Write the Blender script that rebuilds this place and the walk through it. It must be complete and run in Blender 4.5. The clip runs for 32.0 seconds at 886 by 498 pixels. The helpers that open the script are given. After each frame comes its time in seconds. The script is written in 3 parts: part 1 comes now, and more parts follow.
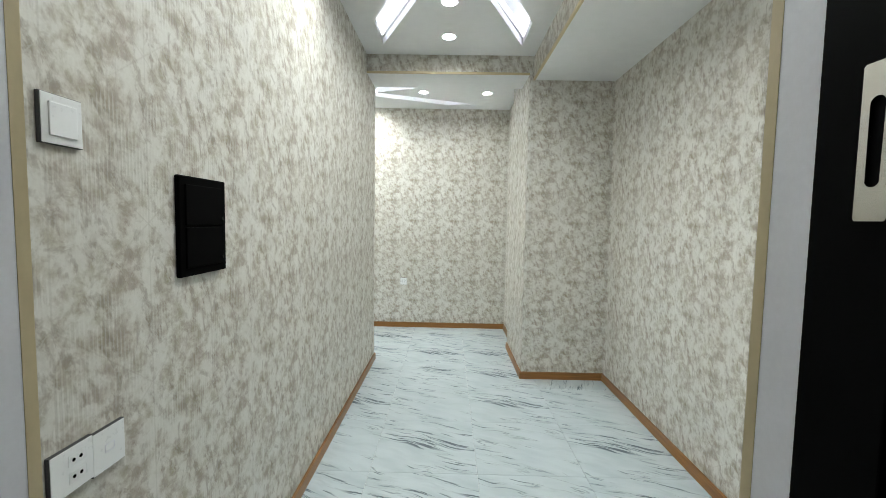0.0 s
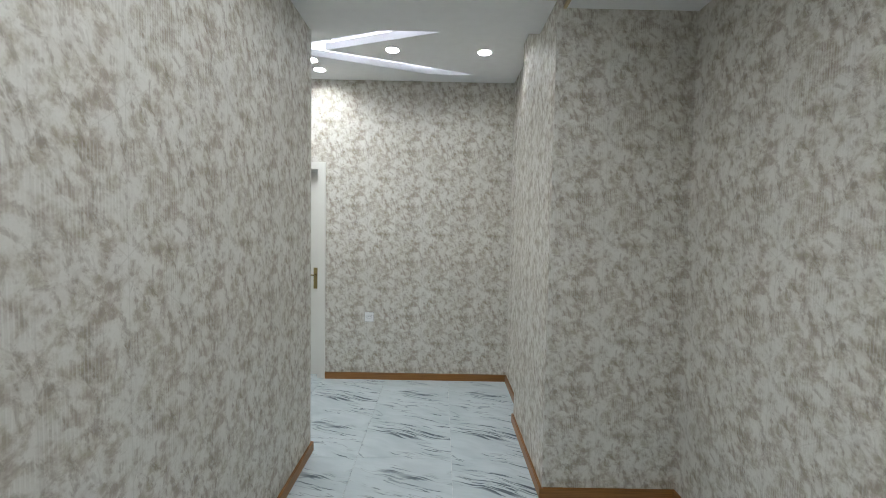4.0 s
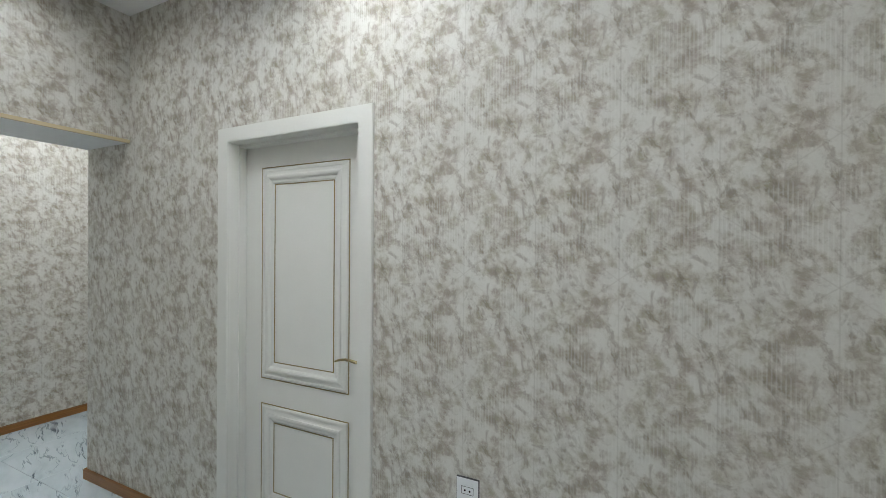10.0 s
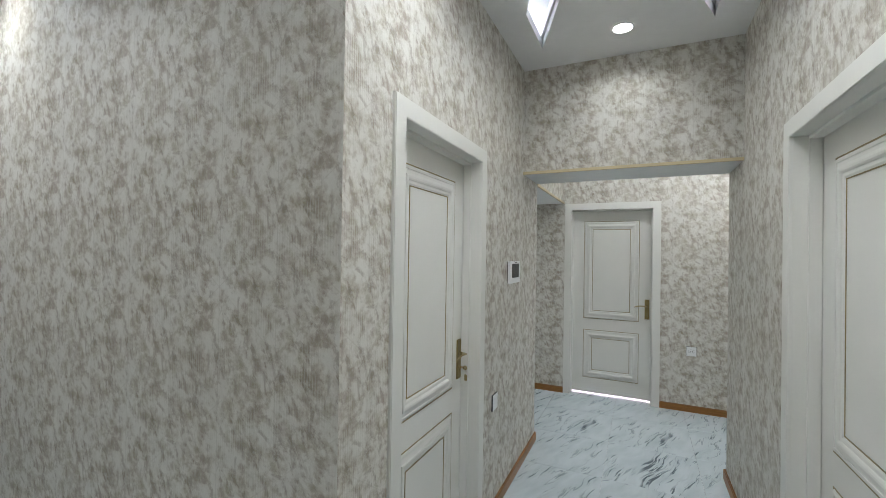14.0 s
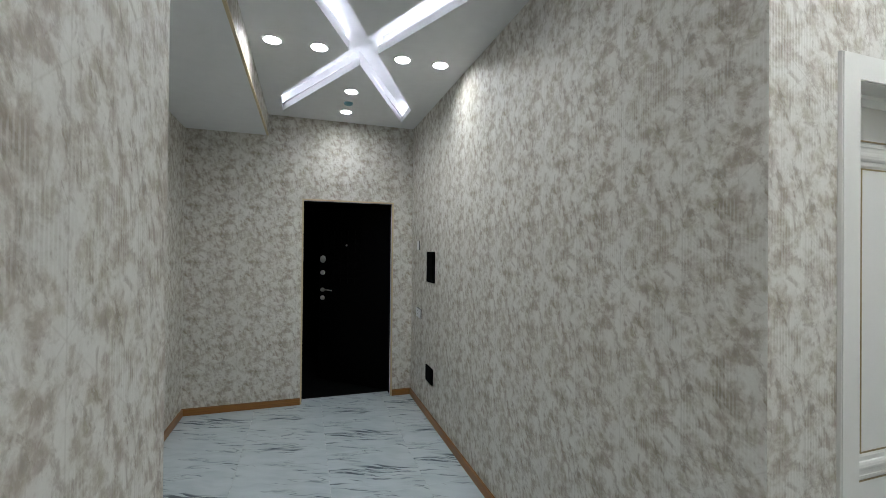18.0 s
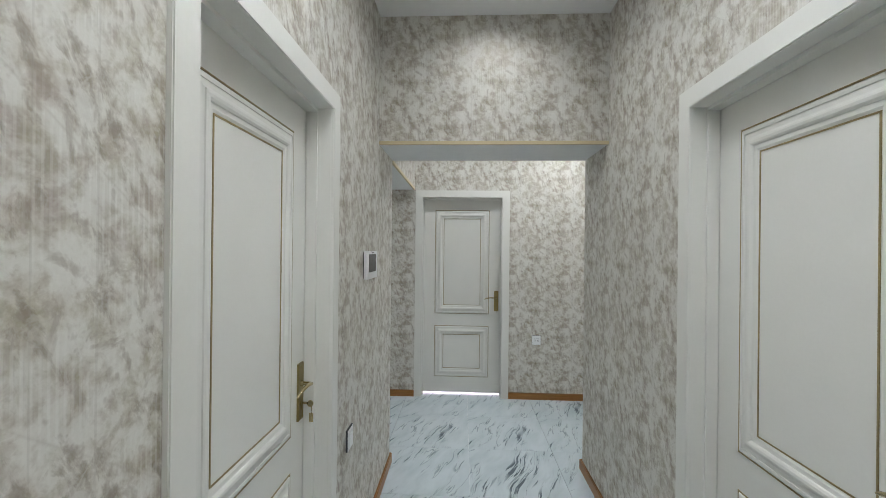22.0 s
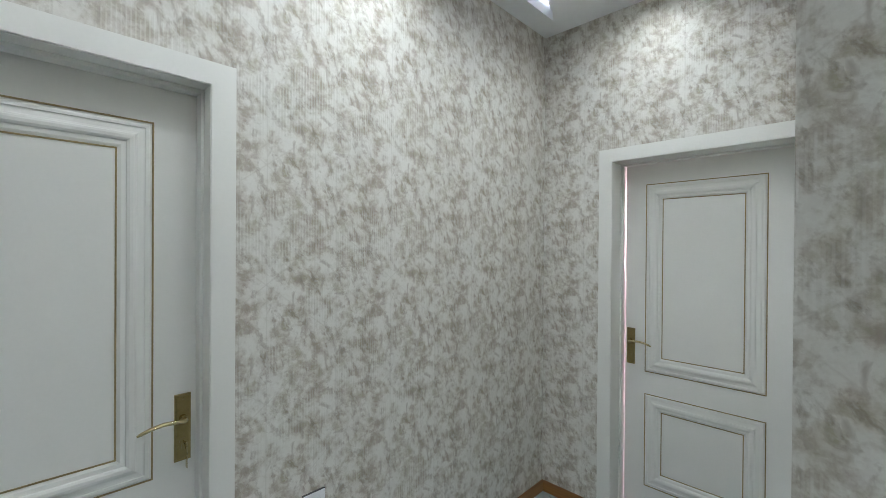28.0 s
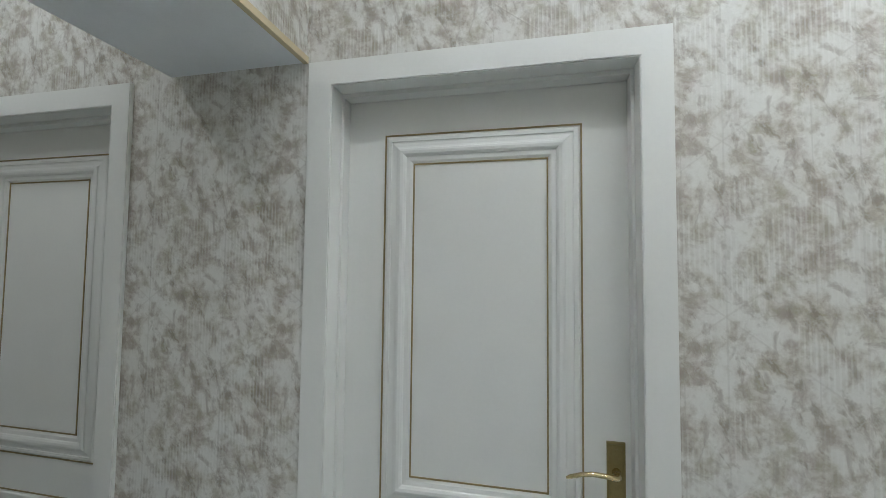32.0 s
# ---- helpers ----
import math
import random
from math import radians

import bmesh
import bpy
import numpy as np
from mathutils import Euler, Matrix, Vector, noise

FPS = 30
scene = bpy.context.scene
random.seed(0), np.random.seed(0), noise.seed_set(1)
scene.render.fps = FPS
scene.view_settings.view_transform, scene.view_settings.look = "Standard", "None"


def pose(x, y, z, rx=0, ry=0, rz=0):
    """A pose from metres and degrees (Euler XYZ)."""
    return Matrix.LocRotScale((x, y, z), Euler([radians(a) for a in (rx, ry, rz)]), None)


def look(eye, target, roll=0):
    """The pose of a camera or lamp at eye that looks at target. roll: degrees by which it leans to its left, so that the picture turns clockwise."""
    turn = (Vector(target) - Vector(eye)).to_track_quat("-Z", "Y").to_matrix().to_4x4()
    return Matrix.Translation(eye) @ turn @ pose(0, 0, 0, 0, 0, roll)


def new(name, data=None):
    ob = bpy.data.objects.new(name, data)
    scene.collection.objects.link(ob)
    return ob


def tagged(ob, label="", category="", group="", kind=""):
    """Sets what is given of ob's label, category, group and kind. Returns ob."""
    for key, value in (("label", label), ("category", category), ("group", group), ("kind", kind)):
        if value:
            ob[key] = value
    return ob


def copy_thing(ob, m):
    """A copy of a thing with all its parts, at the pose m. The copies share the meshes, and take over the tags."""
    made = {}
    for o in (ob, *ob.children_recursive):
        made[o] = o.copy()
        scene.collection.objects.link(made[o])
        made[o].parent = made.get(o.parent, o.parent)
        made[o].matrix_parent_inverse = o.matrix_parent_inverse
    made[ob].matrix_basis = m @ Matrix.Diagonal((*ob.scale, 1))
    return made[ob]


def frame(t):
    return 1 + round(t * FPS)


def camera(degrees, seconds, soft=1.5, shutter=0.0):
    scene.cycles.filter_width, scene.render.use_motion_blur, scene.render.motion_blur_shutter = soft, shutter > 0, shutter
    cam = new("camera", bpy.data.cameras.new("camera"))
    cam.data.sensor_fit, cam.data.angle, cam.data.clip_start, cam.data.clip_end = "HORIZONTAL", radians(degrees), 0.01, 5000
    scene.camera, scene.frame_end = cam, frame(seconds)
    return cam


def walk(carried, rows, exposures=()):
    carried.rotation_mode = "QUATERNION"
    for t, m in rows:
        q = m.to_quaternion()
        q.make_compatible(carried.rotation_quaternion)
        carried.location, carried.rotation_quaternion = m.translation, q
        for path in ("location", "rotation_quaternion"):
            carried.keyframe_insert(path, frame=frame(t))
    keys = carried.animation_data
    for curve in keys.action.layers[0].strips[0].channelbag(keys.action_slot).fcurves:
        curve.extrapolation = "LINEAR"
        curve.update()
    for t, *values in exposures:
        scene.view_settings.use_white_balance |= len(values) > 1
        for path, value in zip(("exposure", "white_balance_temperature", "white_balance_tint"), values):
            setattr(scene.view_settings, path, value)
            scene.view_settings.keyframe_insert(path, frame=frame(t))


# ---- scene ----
cam = camera(93.2, 32.0, 0.8)
PATH = [
    (0, (4.593, -5.538, 1.429), (4.566, -3.542, 1.294), 1.0),
    (0.5, (4.608, -5.344, 1.429), (4.583, -3.348, 1.296), 1.1),
    (1, (4.588, -5.104, 1.405), (4.569, -3.108, 1.276), 1.2),
    (1.5, (4.569, -4.865, 1.421), (4.559, -2.869, 1.291), 1.3),
    (2, (4.609, -4.645, 1.443), (4.597, -2.649, 1.317), 1.5),
    (2.5, (4.658, -4.437, 1.483), (4.65, -2.441, 1.363), 1.5),
    (3, (4.646, -4.294, 1.486), (4.641, -2.297, 1.37), 1.5),
    (3.5, (4.661, -4.153, 1.493), (4.671, -2.156, 1.382), 1.2),
    (5.5, (4.737, -3.645, 1.552), (4.737, -1.648, 1.452), 0.8),
    (6, (4.728, -3.399, 1.538), (4.734, -1.402, 1.447), 0.6),
    (6.5, (4.669, -3.161, 1.539), (4.68, -1.162, 1.458), 0.6),
    (7, (4.671, -2.896, 1.531), (4.672, -0.898, 1.449), 0.6),
    (7.5, (4.661, -2.619, 1.572), (4.648, -0.621, 1.48), 0.8),
    (8, (4.628, -2.310, 1.574), (4.513, -0.315, 1.481), 0.6),
    (8.5, (4.633, -2.077, 1.566), (4.396, -0.093, 1.489), 0.4),
    (9, (4.634, -1.822, 1.544), (4.242, 0.138, 1.499), 0.3),
    (9.5, (4.612, -1.634, 1.518), (4.003, 0.270, 1.491), 0.2),
    (10, (4.586, -1.428, 1.509), (3.710, 0.370, 1.501), 0.4),
    (10.5, (4.605, -1.193, 1.499), (3.417, 0.416, 1.506), 0.6),
    (11, (4.605, -1.032, 1.494), (3.112, 0.298, 1.504), 0.6),
    (11.5, (4.561, -0.867, 1.519), (2.830, 0.135, 1.519), 0.7),
    (12, (4.574, -0.730, 1.541), (2.687, -0.066, 1.541), 0.7),
    (12.5, (4.637, -0.657, 1.538), (2.655, -0.387, 1.542), 0.1),
    (13, (4.700, -0.631, 1.533), (2.705, -0.773, 1.543), 0.2),
    (13.5, (4.803, -0.566, 1.542), (2.870, -1.077, 1.554), 1.1),
    (14, (4.817, -0.549, 1.540), (3.009, -1.404, 1.556), 0.9),
    (14.5, (4.825, -0.565, 1.526), (3.250, -1.797, 1.556), 0.5),
    (15, (4.838, -0.554, 1.536), (3.550, -2.083, 1.563), 0.4),
    (15.5, (4.869, -0.552, 1.518), (3.838, -2.265, 1.569), 0.0),
    (17.5, (4.94, -0.577, 1.543), (4.378, -2.496, 1.56), 0.5),
    (18, (4.953, -0.589, 1.543), (4.327, -2.489, 1.556), 0.6),
    (18.5, (4.934, -0.534, 1.530), (4.017, -2.311, 1.536), -0.5),
    (19, (4.879, -0.596, 1.530), (3.628, -2.156, 1.523), -0.4),
    (19.5, (4.774, -0.649, 1.539), (3.279, -1.978, 1.523), -0.2),
    (20, (4.696, -0.693, 1.537), (3.013, -1.772, 1.515), 0.0),
    (20.5, (4.678, -0.748, 1.520), (2.831, -1.515, 1.504), 0.3),
    (21, (4.643, -0.813, 1.517), (2.688, -1.236, 1.504), 0.6),
    (21.5, (4.492, -0.836, 1.474), (2.503, -1.044, 1.481), 0.7),
    (22, (4.262, -0.831, 1.500), (2.264, -0.928, 1.502), 0.6),
    (22.5, (4.036, -0.855, 1.478), (2.037, -0.897, 1.491), 0.1),
    (23, (3.757, -0.902, 1.495), (1.757, -0.875, 1.504), 0.0),
    (23.5, (3.454, -0.883, 1.504), (1.456, -0.802, 1.509), 0.1),
    (24, (3.154, -0.879, 1.507), (1.158, -0.75, 1.509), 0.1),
    (24.5, (2.857, -0.917, 1.5), (0.866, -0.729, 1.504), 0.1),
    (26.5, (1.776, -0.938, 1.520), (-0.116, -0.291, 1.505), 0.0),
    (27, (1.583, -0.889, 1.536), (-0.210, -0.002, 1.519), 0.1),
    (27.5, (1.462, -0.871, 1.540), (-0.160, 0.300, 1.529), 0.2),
    (28, (1.405, -0.857, 1.541), (0.008, 0.575, 1.532), 0.4),
    (28.5, (1.372, -0.841, 1.538), (0.115, 0.715, 1.536), 0.5),
    (29, (1.368, -0.761, 1.530), (0.142, 0.819, 1.546), 0.3),
    (29.5, (1.345, -0.679, 1.527), (0.035, 0.833, 1.554), 0.1),
    (30, (1.354, -0.664, 1.537), (-0.232, 0.554, 1.574), 0.2),
    (30.5, (1.358, -0.667, 1.531), (-0.446, 0.195, 1.585), 0.3),
    (31, (1.270, -0.652, 1.508), (-0.671, -0.178, 1.599), 0.3),
    (31.5, (1.174, -0.646, 1.509), (-0.824, -0.669, 1.602), 0.4),
    (32, (1.071, -0.679, 1.508), (-0.877, -1.122, 1.610), 0.6),
]
walk(cam, [(t, look(eye, target, roll)) for t, eye, target, roll in PATH],
     [(0.0, 0.86, 6700, 3), (0.5, 0.46, 6720, 5), (1.0, 0.24, 6750, 7), (3.0, 0.24, 6550, 8), (6.0, 0.30, 6500, 8.5), (7.0, 0.29, 6450, 8), (9.0, 0.03, 6450, 7.5), (12.0, 0.02, 6550, 8.5), (18.0, 0.02, 6450, 8), (20.0, 0.08, 6480, 8.2), (24.5, 0.03, 6550, 9), (27.0, 0.02, 6200, 6), (32.0, 0.0, 6250, 7)])

# ---- world and exposure ----
world = bpy.data.worlds.new("world")
scene.world = world
world.use_nodes = True
world.node_tree.nodes["Background"].inputs[0].default_value = (0.5, 0.55, 0.65, 1)
world.node_tree.nodes["Background"].inputs[1].default_value = 0.02
LAMP = 172.0        # strength of a downlight's diffuser
STRIP = 12.0        # strength of the hidden light strips
DAY = 420.0        # watts of daylight in the rooms behind the doors


# ---- material helpers ----
class Graph:
    """A short way to write a material's nodes."""

    def __init__(self, name):
        self.mat = bpy.data.materials.new(name)
        self.mat.use_nodes = True
        self.tree = self.mat.node_tree
        self.bsdf = self.tree.nodes["Principled BSDF"]

    def put(self, socket, value):
        if isinstance(value, bpy.types.NodeSocket):
            self.tree.links.new(value, socket)
        elif value is not None:
            socket.default_value = value

    def node(self, kind):
        return self.tree.nodes.new(kind)

    def math(self, op, a, b=None, c=None, clamp=False):
        n = self.node("ShaderNodeMath")
        n.operation, n.use_clamp = op, clamp
        for socket, value in zip(n.inputs, (a, b, c)):
            self.put(socket, value)
        return n.outputs[0]

    def noise(self, vec, scale, detail=3.0, rough=0.5, w=None, distort=0.0):
        n = self.node("ShaderNodeTexNoise")
        n.noise_dimensions = "4D" if w is not None else "3D"
        self.put(n.inputs["Vector"], vec)
        if w is not None:
            self.put(n.inputs["W"], w)
        self.put(n.inputs["Scale"], scale)
        self.put(n.inputs["Detail"], detail)
        self.put(n.inputs["Roughness"], rough)
        self.put(n.inputs["Distortion"], distort)
        return n.outputs[0]

    def ramp(self, fac, stops, mode="LINEAR"):
        n = self.node("ShaderNodeValToRGB")
        n.color_ramp.interpolation = mode
        while len(n.color_ramp.elements) < len(stops):
            n.color_ramp.elements.new(0.5)
        for e, (pos, col) in zip(n.color_ramp.elements, stops):
            e.position = pos
            e.color = (*col, 1) if isinstance(col, tuple) else (col, col, col, 1)
        self.put(n.inputs[0], fac)
        return n.outputs[0]

    def mix(self, fac, a, b, blend="MIX"):
        n = self.node("ShaderNodeMix")
        n.data_type, n.blend_type = "RGBA", blend
        self.put(n.inputs[0], fac)
        for socket, value in ((n.inputs[6], a), (n.inputs[7], b)):
            self.put(socket, (*value, 1) if isinstance(value, tuple) else value)
        return n.outputs[2]

    def join(self, x, y, z):
        n = self.node("ShaderNodeCombineXYZ")
        for socket, value in zip(n.inputs, (x, y, z)):
            self.put(socket, value)
        return n.outputs[0]

    def split(self, vec):
        n = self.node("ShaderNodeSeparateXYZ")
        self.put(n.inputs[0], vec)
        return n.outputs

    def bump(self, height, strength, distance):
        n = self.node("ShaderNodeBump")
        self.put(n.inputs["Height"], height)
        n.inputs["Strength"].default_value = strength
        n.inputs["Distance"].default_value = distance
        self.put(self.bsdf.inputs["Normal"], n.outputs[0])

    def finish(self, colour, rough, metal=0.0, specular=None):
        self.put(self.bsdf.inputs["Base Color"], (*colour, 1) if isinstance(colour, tuple) else colour)
        self.put(self.bsdf.inputs["Roughness"], rough)
        self.put(self.bsdf.inputs["Metallic"], metal)
        self.put(self.bsdf.inputs["Specular IOR Level"], specular)
        return self.mat

    def where(self):
        return self.node("ShaderNodeTexCoord").outputs["Object"]


def wallpaper():
    """Mottled vinyl paper: a print of slanting grey-brown clouds and dabs that repeats with the roll, embossed with fine upright ribs
    that start under rising diagonals and fade downwards."""
    g = Graph("wallpaper")
    u, v, _ = g.split(g.node("ShaderNodeTexCoord").outputs["UV"])
    roll = 0.53                                  # width of the roll and height of the repeat
    a, b = (g.math("MULTIPLY", c, 2 * math.pi / roll) for c in (u, v))
    ab, amb = g.math("ADD", a, b), g.math("SUBTRACT", a, b)
    r = roll / (2 * math.pi)

    def on(angle, fn, k=1.0):
        return g.math("MULTIPLY", g.math(fn, angle), r * k)

    def printed(p, q, scale, detail, rough, seed=0.0, kp=1.0, kq=1.0, distort=0.0):
        """Noise that repeats with the two angles."""
        vec = g.join(g.math("ADD", on(p, "COSINE", kp), seed), on(p, "SINE", kp), on(q, "COSINE", kq))
        return g.noise(vec, scale, detail, rough, on(q, "SINE", kq), distort)

    flat = g.join(u, v, 0.0)
    cloud = printed(a, b, 12.0, 6.0, 0.62, 3.3, 1.15, 0.9, 0.4)
    slant = printed(ab, amb, 14.0, 5.0, 0.61, 2.3, 0.9, 0.75, 0.35)
    steep = printed(ab, amb, 19.0, 5.5, 0.64, 5.1, 0.8, 0.7, 0.4)
    spot = printed(ab, a, 18.5, 5.0, 0.64, 9.4, 0.75, 0.9, 0.4)
    hue = printed(a, b, 12.0, 4.0, 0.6, 7.7)
    fine = g.noise(flat, 150.0, 4.0, 0.65)
    tone = g.noise(g.join(u, g.math("MULTIPLY", v, 0.6), 0.0), 2.6, 3.0, 0.55)
    body = g.math("ADD", g.math("MULTIPLY", cloud, 0.5), g.math("MULTIPLY", slant, 0.5))
    base = g.ramp(body, [(0.38, (0.37, 0.325, 0.272)), (0.43, (0.50, 0.462, 0.402)), (0.47, (0.64, 0.616, 0.56)), (0.51, (0.72, 0.706, 0.66)), (0.56, (0.765, 0.754, 0.713))])
    # soft dabs of grey-mauve and olive-brown, darker where they lie on the clouds, and a few small dark accents
    low = g.ramp(body, [(0.41, 1.0), (0.50, 0.8), (0.56, 0.2)])
    tint = g.mix(g.ramp(hue, [(0.44, 0.0), (0.56, 1.0)]), (0.375, 0.308, 0.275), (0.375, 0.345, 0.245))
    base = g.mix(g.math("MULTIPLY", g.ramp(steep, [(0.475, 0.0), (0.53, 0.40), (0.61, 0.78)]), low), base, tint)
    base = g.mix(g.math("MULTIPLY", g.ramp(spot, [(0.55, 0.0), (0.585, 0.42), (0.645, 0.82)]), low), base, (0.215, 0.17, 0.125))
    crumb = printed(ab, amb, 36.0, 3.0, 0.60, 13.6, 0.7, 0.65, 0.5)
    base = g.mix(g.math("MULTIPLY", g.ramp(crumb, [(0.51, 0.0), (0.57, 0.26), (0.66, 0.58)]), low), base, (0.33, 0.275, 0.215))
    base = g.mix(g.ramp(crumb, [(0.36, 0.3), (0.44, 0.0)]), base, (0.76, 0.75, 0.71))
    # overlapping flakes: each patch of the print has a pale edge and a dusky one
    near, past = (printed(g.math("ADD", a, 0.12 * k), g.math("ADD", b, 0.10 * k), 17.0, 4.0, 0.58, 2.3, 1.0, 0.85, 0.7) for k in (0, 1))
    edge = g.math("ADD", g.math("SUBTRACT", near, past), 0.5)
    base = g.mix(g.ramp(edge, [(0.54, 0.0), (0.585, 0.26), (0.65, 0.58)]), base, (0.315, 0.27, 0.23))
    base = g.mix(g.ramp(edge, [(0.36, 0.5), (0.42, 0.3), (0.47, 0.0)]), base, (0.755, 0.742, 0.70))
    base = g.mix(g.ramp(tone, [(0.36, 0.0), (0.66, 0.15)]), base, (0.46, 0.42, 0.36))
    base = g.mix(g.ramp(fine, [(0.35, 0.0), (0.7, 0.14)]), base, (0.47, 0.43, 0.38))
    # a lattice of embossed diagonals; ribs of uneven length start under the rising ones, in wide and narrow columns
    cell = g.math("FRACT", g.math("DIVIDE", u, roll))
    start = g.ramp(cell, [(0.0, 0.0), (0.33, 0.33), (0.50, 0.50), (0.83, 0.83)], "CONSTANT")
    pitch = 94.0
    index = g.math("FLOOR", g.math("MULTIPLY", u, pitch))
    ragged = g.math("MULTIPLY", g.noise(g.join(g.math("MULTIPLY", index, 3.7), g.math("MULTIPLY", v, 2.0), 0.0), 1.0, 1.0, 0.5), 0.06)
    rise = g.math("MULTIPLY", u, 0.76)
    up = g.math("FRACT", g.math("DIVIDE", g.math("SUBTRACT", v, rise), roll * 0.76))
    down = g.math("FRACT", g.math("DIVIDE", g.math("ADD", v, rise), roll * 0.76))
    tooth = g.math("FRACT", g.math("ADD", g.math("ADD", up, g.math("MULTIPLY", start, 0.5)), ragged))
    fade = g.ramp(tooth, [(0.0, 0.0), (0.20, 0.25), (0.50, 0.8), (0.965, 1.0), (0.99, 0.0)])
    where = g.ramp(printed(a, b, 9.0, 3.0, 0.55, 11.2), [(0.47, 0.05), (0.57, 1.0)])
    ribs = g.ramp(g.math("FRACT", g.math("MULTIPLY", u, pitch)), [(0.0, 0.0), (0.12, 1.0), (0.36, 1.0), (0.50, 0.0)])
    patch = g.math("MULTIPLY", fade, where)
    relief = g.math("MULTIPLY", ribs, patch)
    base = g.mix(g.math("MULTIPLY", relief, 0.27), base, (0.735, 0.725, 0.69))
    base = g.mix(g.math("MULTIPLY", g.math("SUBTRACT", patch, relief), 0.12), base, (0.36, 0.32, 0.27))
    line = g.math("MAXIMUM", *(g.ramp(c, [(0.0, 1.0), (0.010, 0.0), (0.990, 0.0), (1.0, 1.0)]) for c in (up, down)))
    # the diagonals' relief shading is tinted into the colour as well
    base = g.mix(g.math("MULTIPLY", line, g.ramp(slant, [(0.44, 0.0), (0.56, 0.30)])), base, (0.42, 0.38, 0.33))
    hair = g.ramp(g.math("SUBTRACT", cell, start), [(0.0, 0.22), (0.004, 0.0)], "CONSTANT")
    base = g.mix(hair, base, (0.40, 0.37, 0.33))
    relief = g.math("ADD", relief, g.math("MULTIPLY", line, 0.6))
    g.bump(g.math("ADD", relief, g.math("ADD", g.math("MULTIPLY", slant, 0.8), g.math("MULTIPLY", fine, 0.3))), 0.4, 0.0013)
    rough = g.math("SUBTRACT", g.math("ADD", 0.46, g.math("MULTIPLY", fine, 0.2)), g.math("MULTIPLY", relief, 0.12))
    return g.finish(base, rough, 0.0, 0.4)


def marble():
    """Polished white porcelain with slate-grey dashes and threads that run aslant along x; three prints shared between the tiles."""
    g = Graph("marble_tile")
    x, y, _ = g.split(g.where())
    pick = g.math("MULTIPLY", g.math("FLOOR", g.math("MULTIPLY", g.node("ShaderNodeObjectInfo").outputs["Random"], 3.0)), 7.3)
    bend = g.noise(g.join(x, y, pick), 2.6, 2.0, 0.5)
    q = g.math("ADD", g.math("ADD", y, g.math("MULTIPLY", x, 0.38)), g.math("MULTIPLY", g.math("SUBTRACT", bend, 0.5), 0.15))
    s = g.math("SUBTRACT", x, g.math("MULTIPLY", y, 0.38))
    field = g.noise(g.join(g.math("MULTIPLY", s, 1.8), g.math("MULTIPLY", q, 6.0), pick), 1.0, 2.0, 0.5)
    patch = g.ramp(field, [(0.51, 0.0), (0.58, 1.0)])
    dash = g.ramp(g.noise(g.join(g.math("MULTIPLY", s, 2.6), g.math("MULTIPLY", q, 36.0), g.math("ADD", pick, 4.0)), 1.0, 6.0, 0.66, None, 0.2), [(0.555, 0.0), (0.585, 1.0)])
    line = g.math("ABSOLUTE", g.math("SUBTRACT", g.noise(g.join(g.math("MULTIPLY", s, 1.3), g.math("MULTIPLY", q, 8.0), g.math("ADD", pick, 9.0)), 1.0, 4.0, 0.55, None, 0.3), 0.5))
    thread = g.math("MULTIPLY", g.ramp(line, [(0.0, 0.95), (0.006, 0.6), (0.013, 0.0)]), g.ramp(g.noise(g.join(g.math("MULTIPLY", s, 2.0), g.math("MULTIPLY", q, 6.0), g.math("ADD", pick, 2.0)), 1.0, 2.0, 0.5), [(0.48, 0.0), (0.57, 1.0)]))
    cloud = g.noise(g.join(g.math("MULTIPLY", s, 1.5), g.math("MULTIPLY", q, 5.0), pick), 2.0, 4.0, 0.55)
    col = g.ramp(cloud, [(0.3, (0.465, 0.535, 0.575)), (0.6, (0.555, 0.625, 0.66))])
    haze = g.math("MULTIPLY", patch, g.ramp(g.noise(g.join(g.math("MULTIPLY", s, 4.0), g.math("MULTIPLY", q, 22.0), pick), 1.0, 3.0, 0.6), [(0.5, 0.0), (0.7, 0.55)]))
    col = g.mix(haze, col, (0.345, 0.405, 0.45))
    col = g.mix(g.math("MULTIPLY", thread, 0.85), col, (0.20, 0.235, 0.26))
    col = g.mix(g.math("MULTIPLY", dash, g.math("MULTIPLY", patch, 0.85)), col, (0.065, 0.085, 0.11))
    return g.finish(col, g.math("ADD", 0.09, g.math("MULTIPLY", cloud, 0.10)), 0.0, 0.5)


def speckled(name, colour, rough, spread=0.06, scale=60.0, relief=0.05, metal=0.0, specular=None):
    """Paint, plastic or metal with a faint unevenness at two scales."""
    g = Graph(name)
    pos = g.where()
    small, large = g.noise(pos, scale, 3.0, 0.6), g.noise(pos, scale / 14, 2.0, 0.5)
    both = g.math("ADD", g.math("MULTIPLY", small, 0.5), g.math("MULTIPLY", large, 0.5))
    lo = tuple(c * (1 - spread) for c in colour)
    hi = tuple(min(1, c * (1 + spread)) for c in colour)
    g.bump(small, relief, 0.001)
    return g.finish(g.ramp(both, [(0.3, lo), (0.7, hi)]), g.math("ADD", rough - 0.05, g.math("MULTIPLY", both, 0.1)), metal, specular)


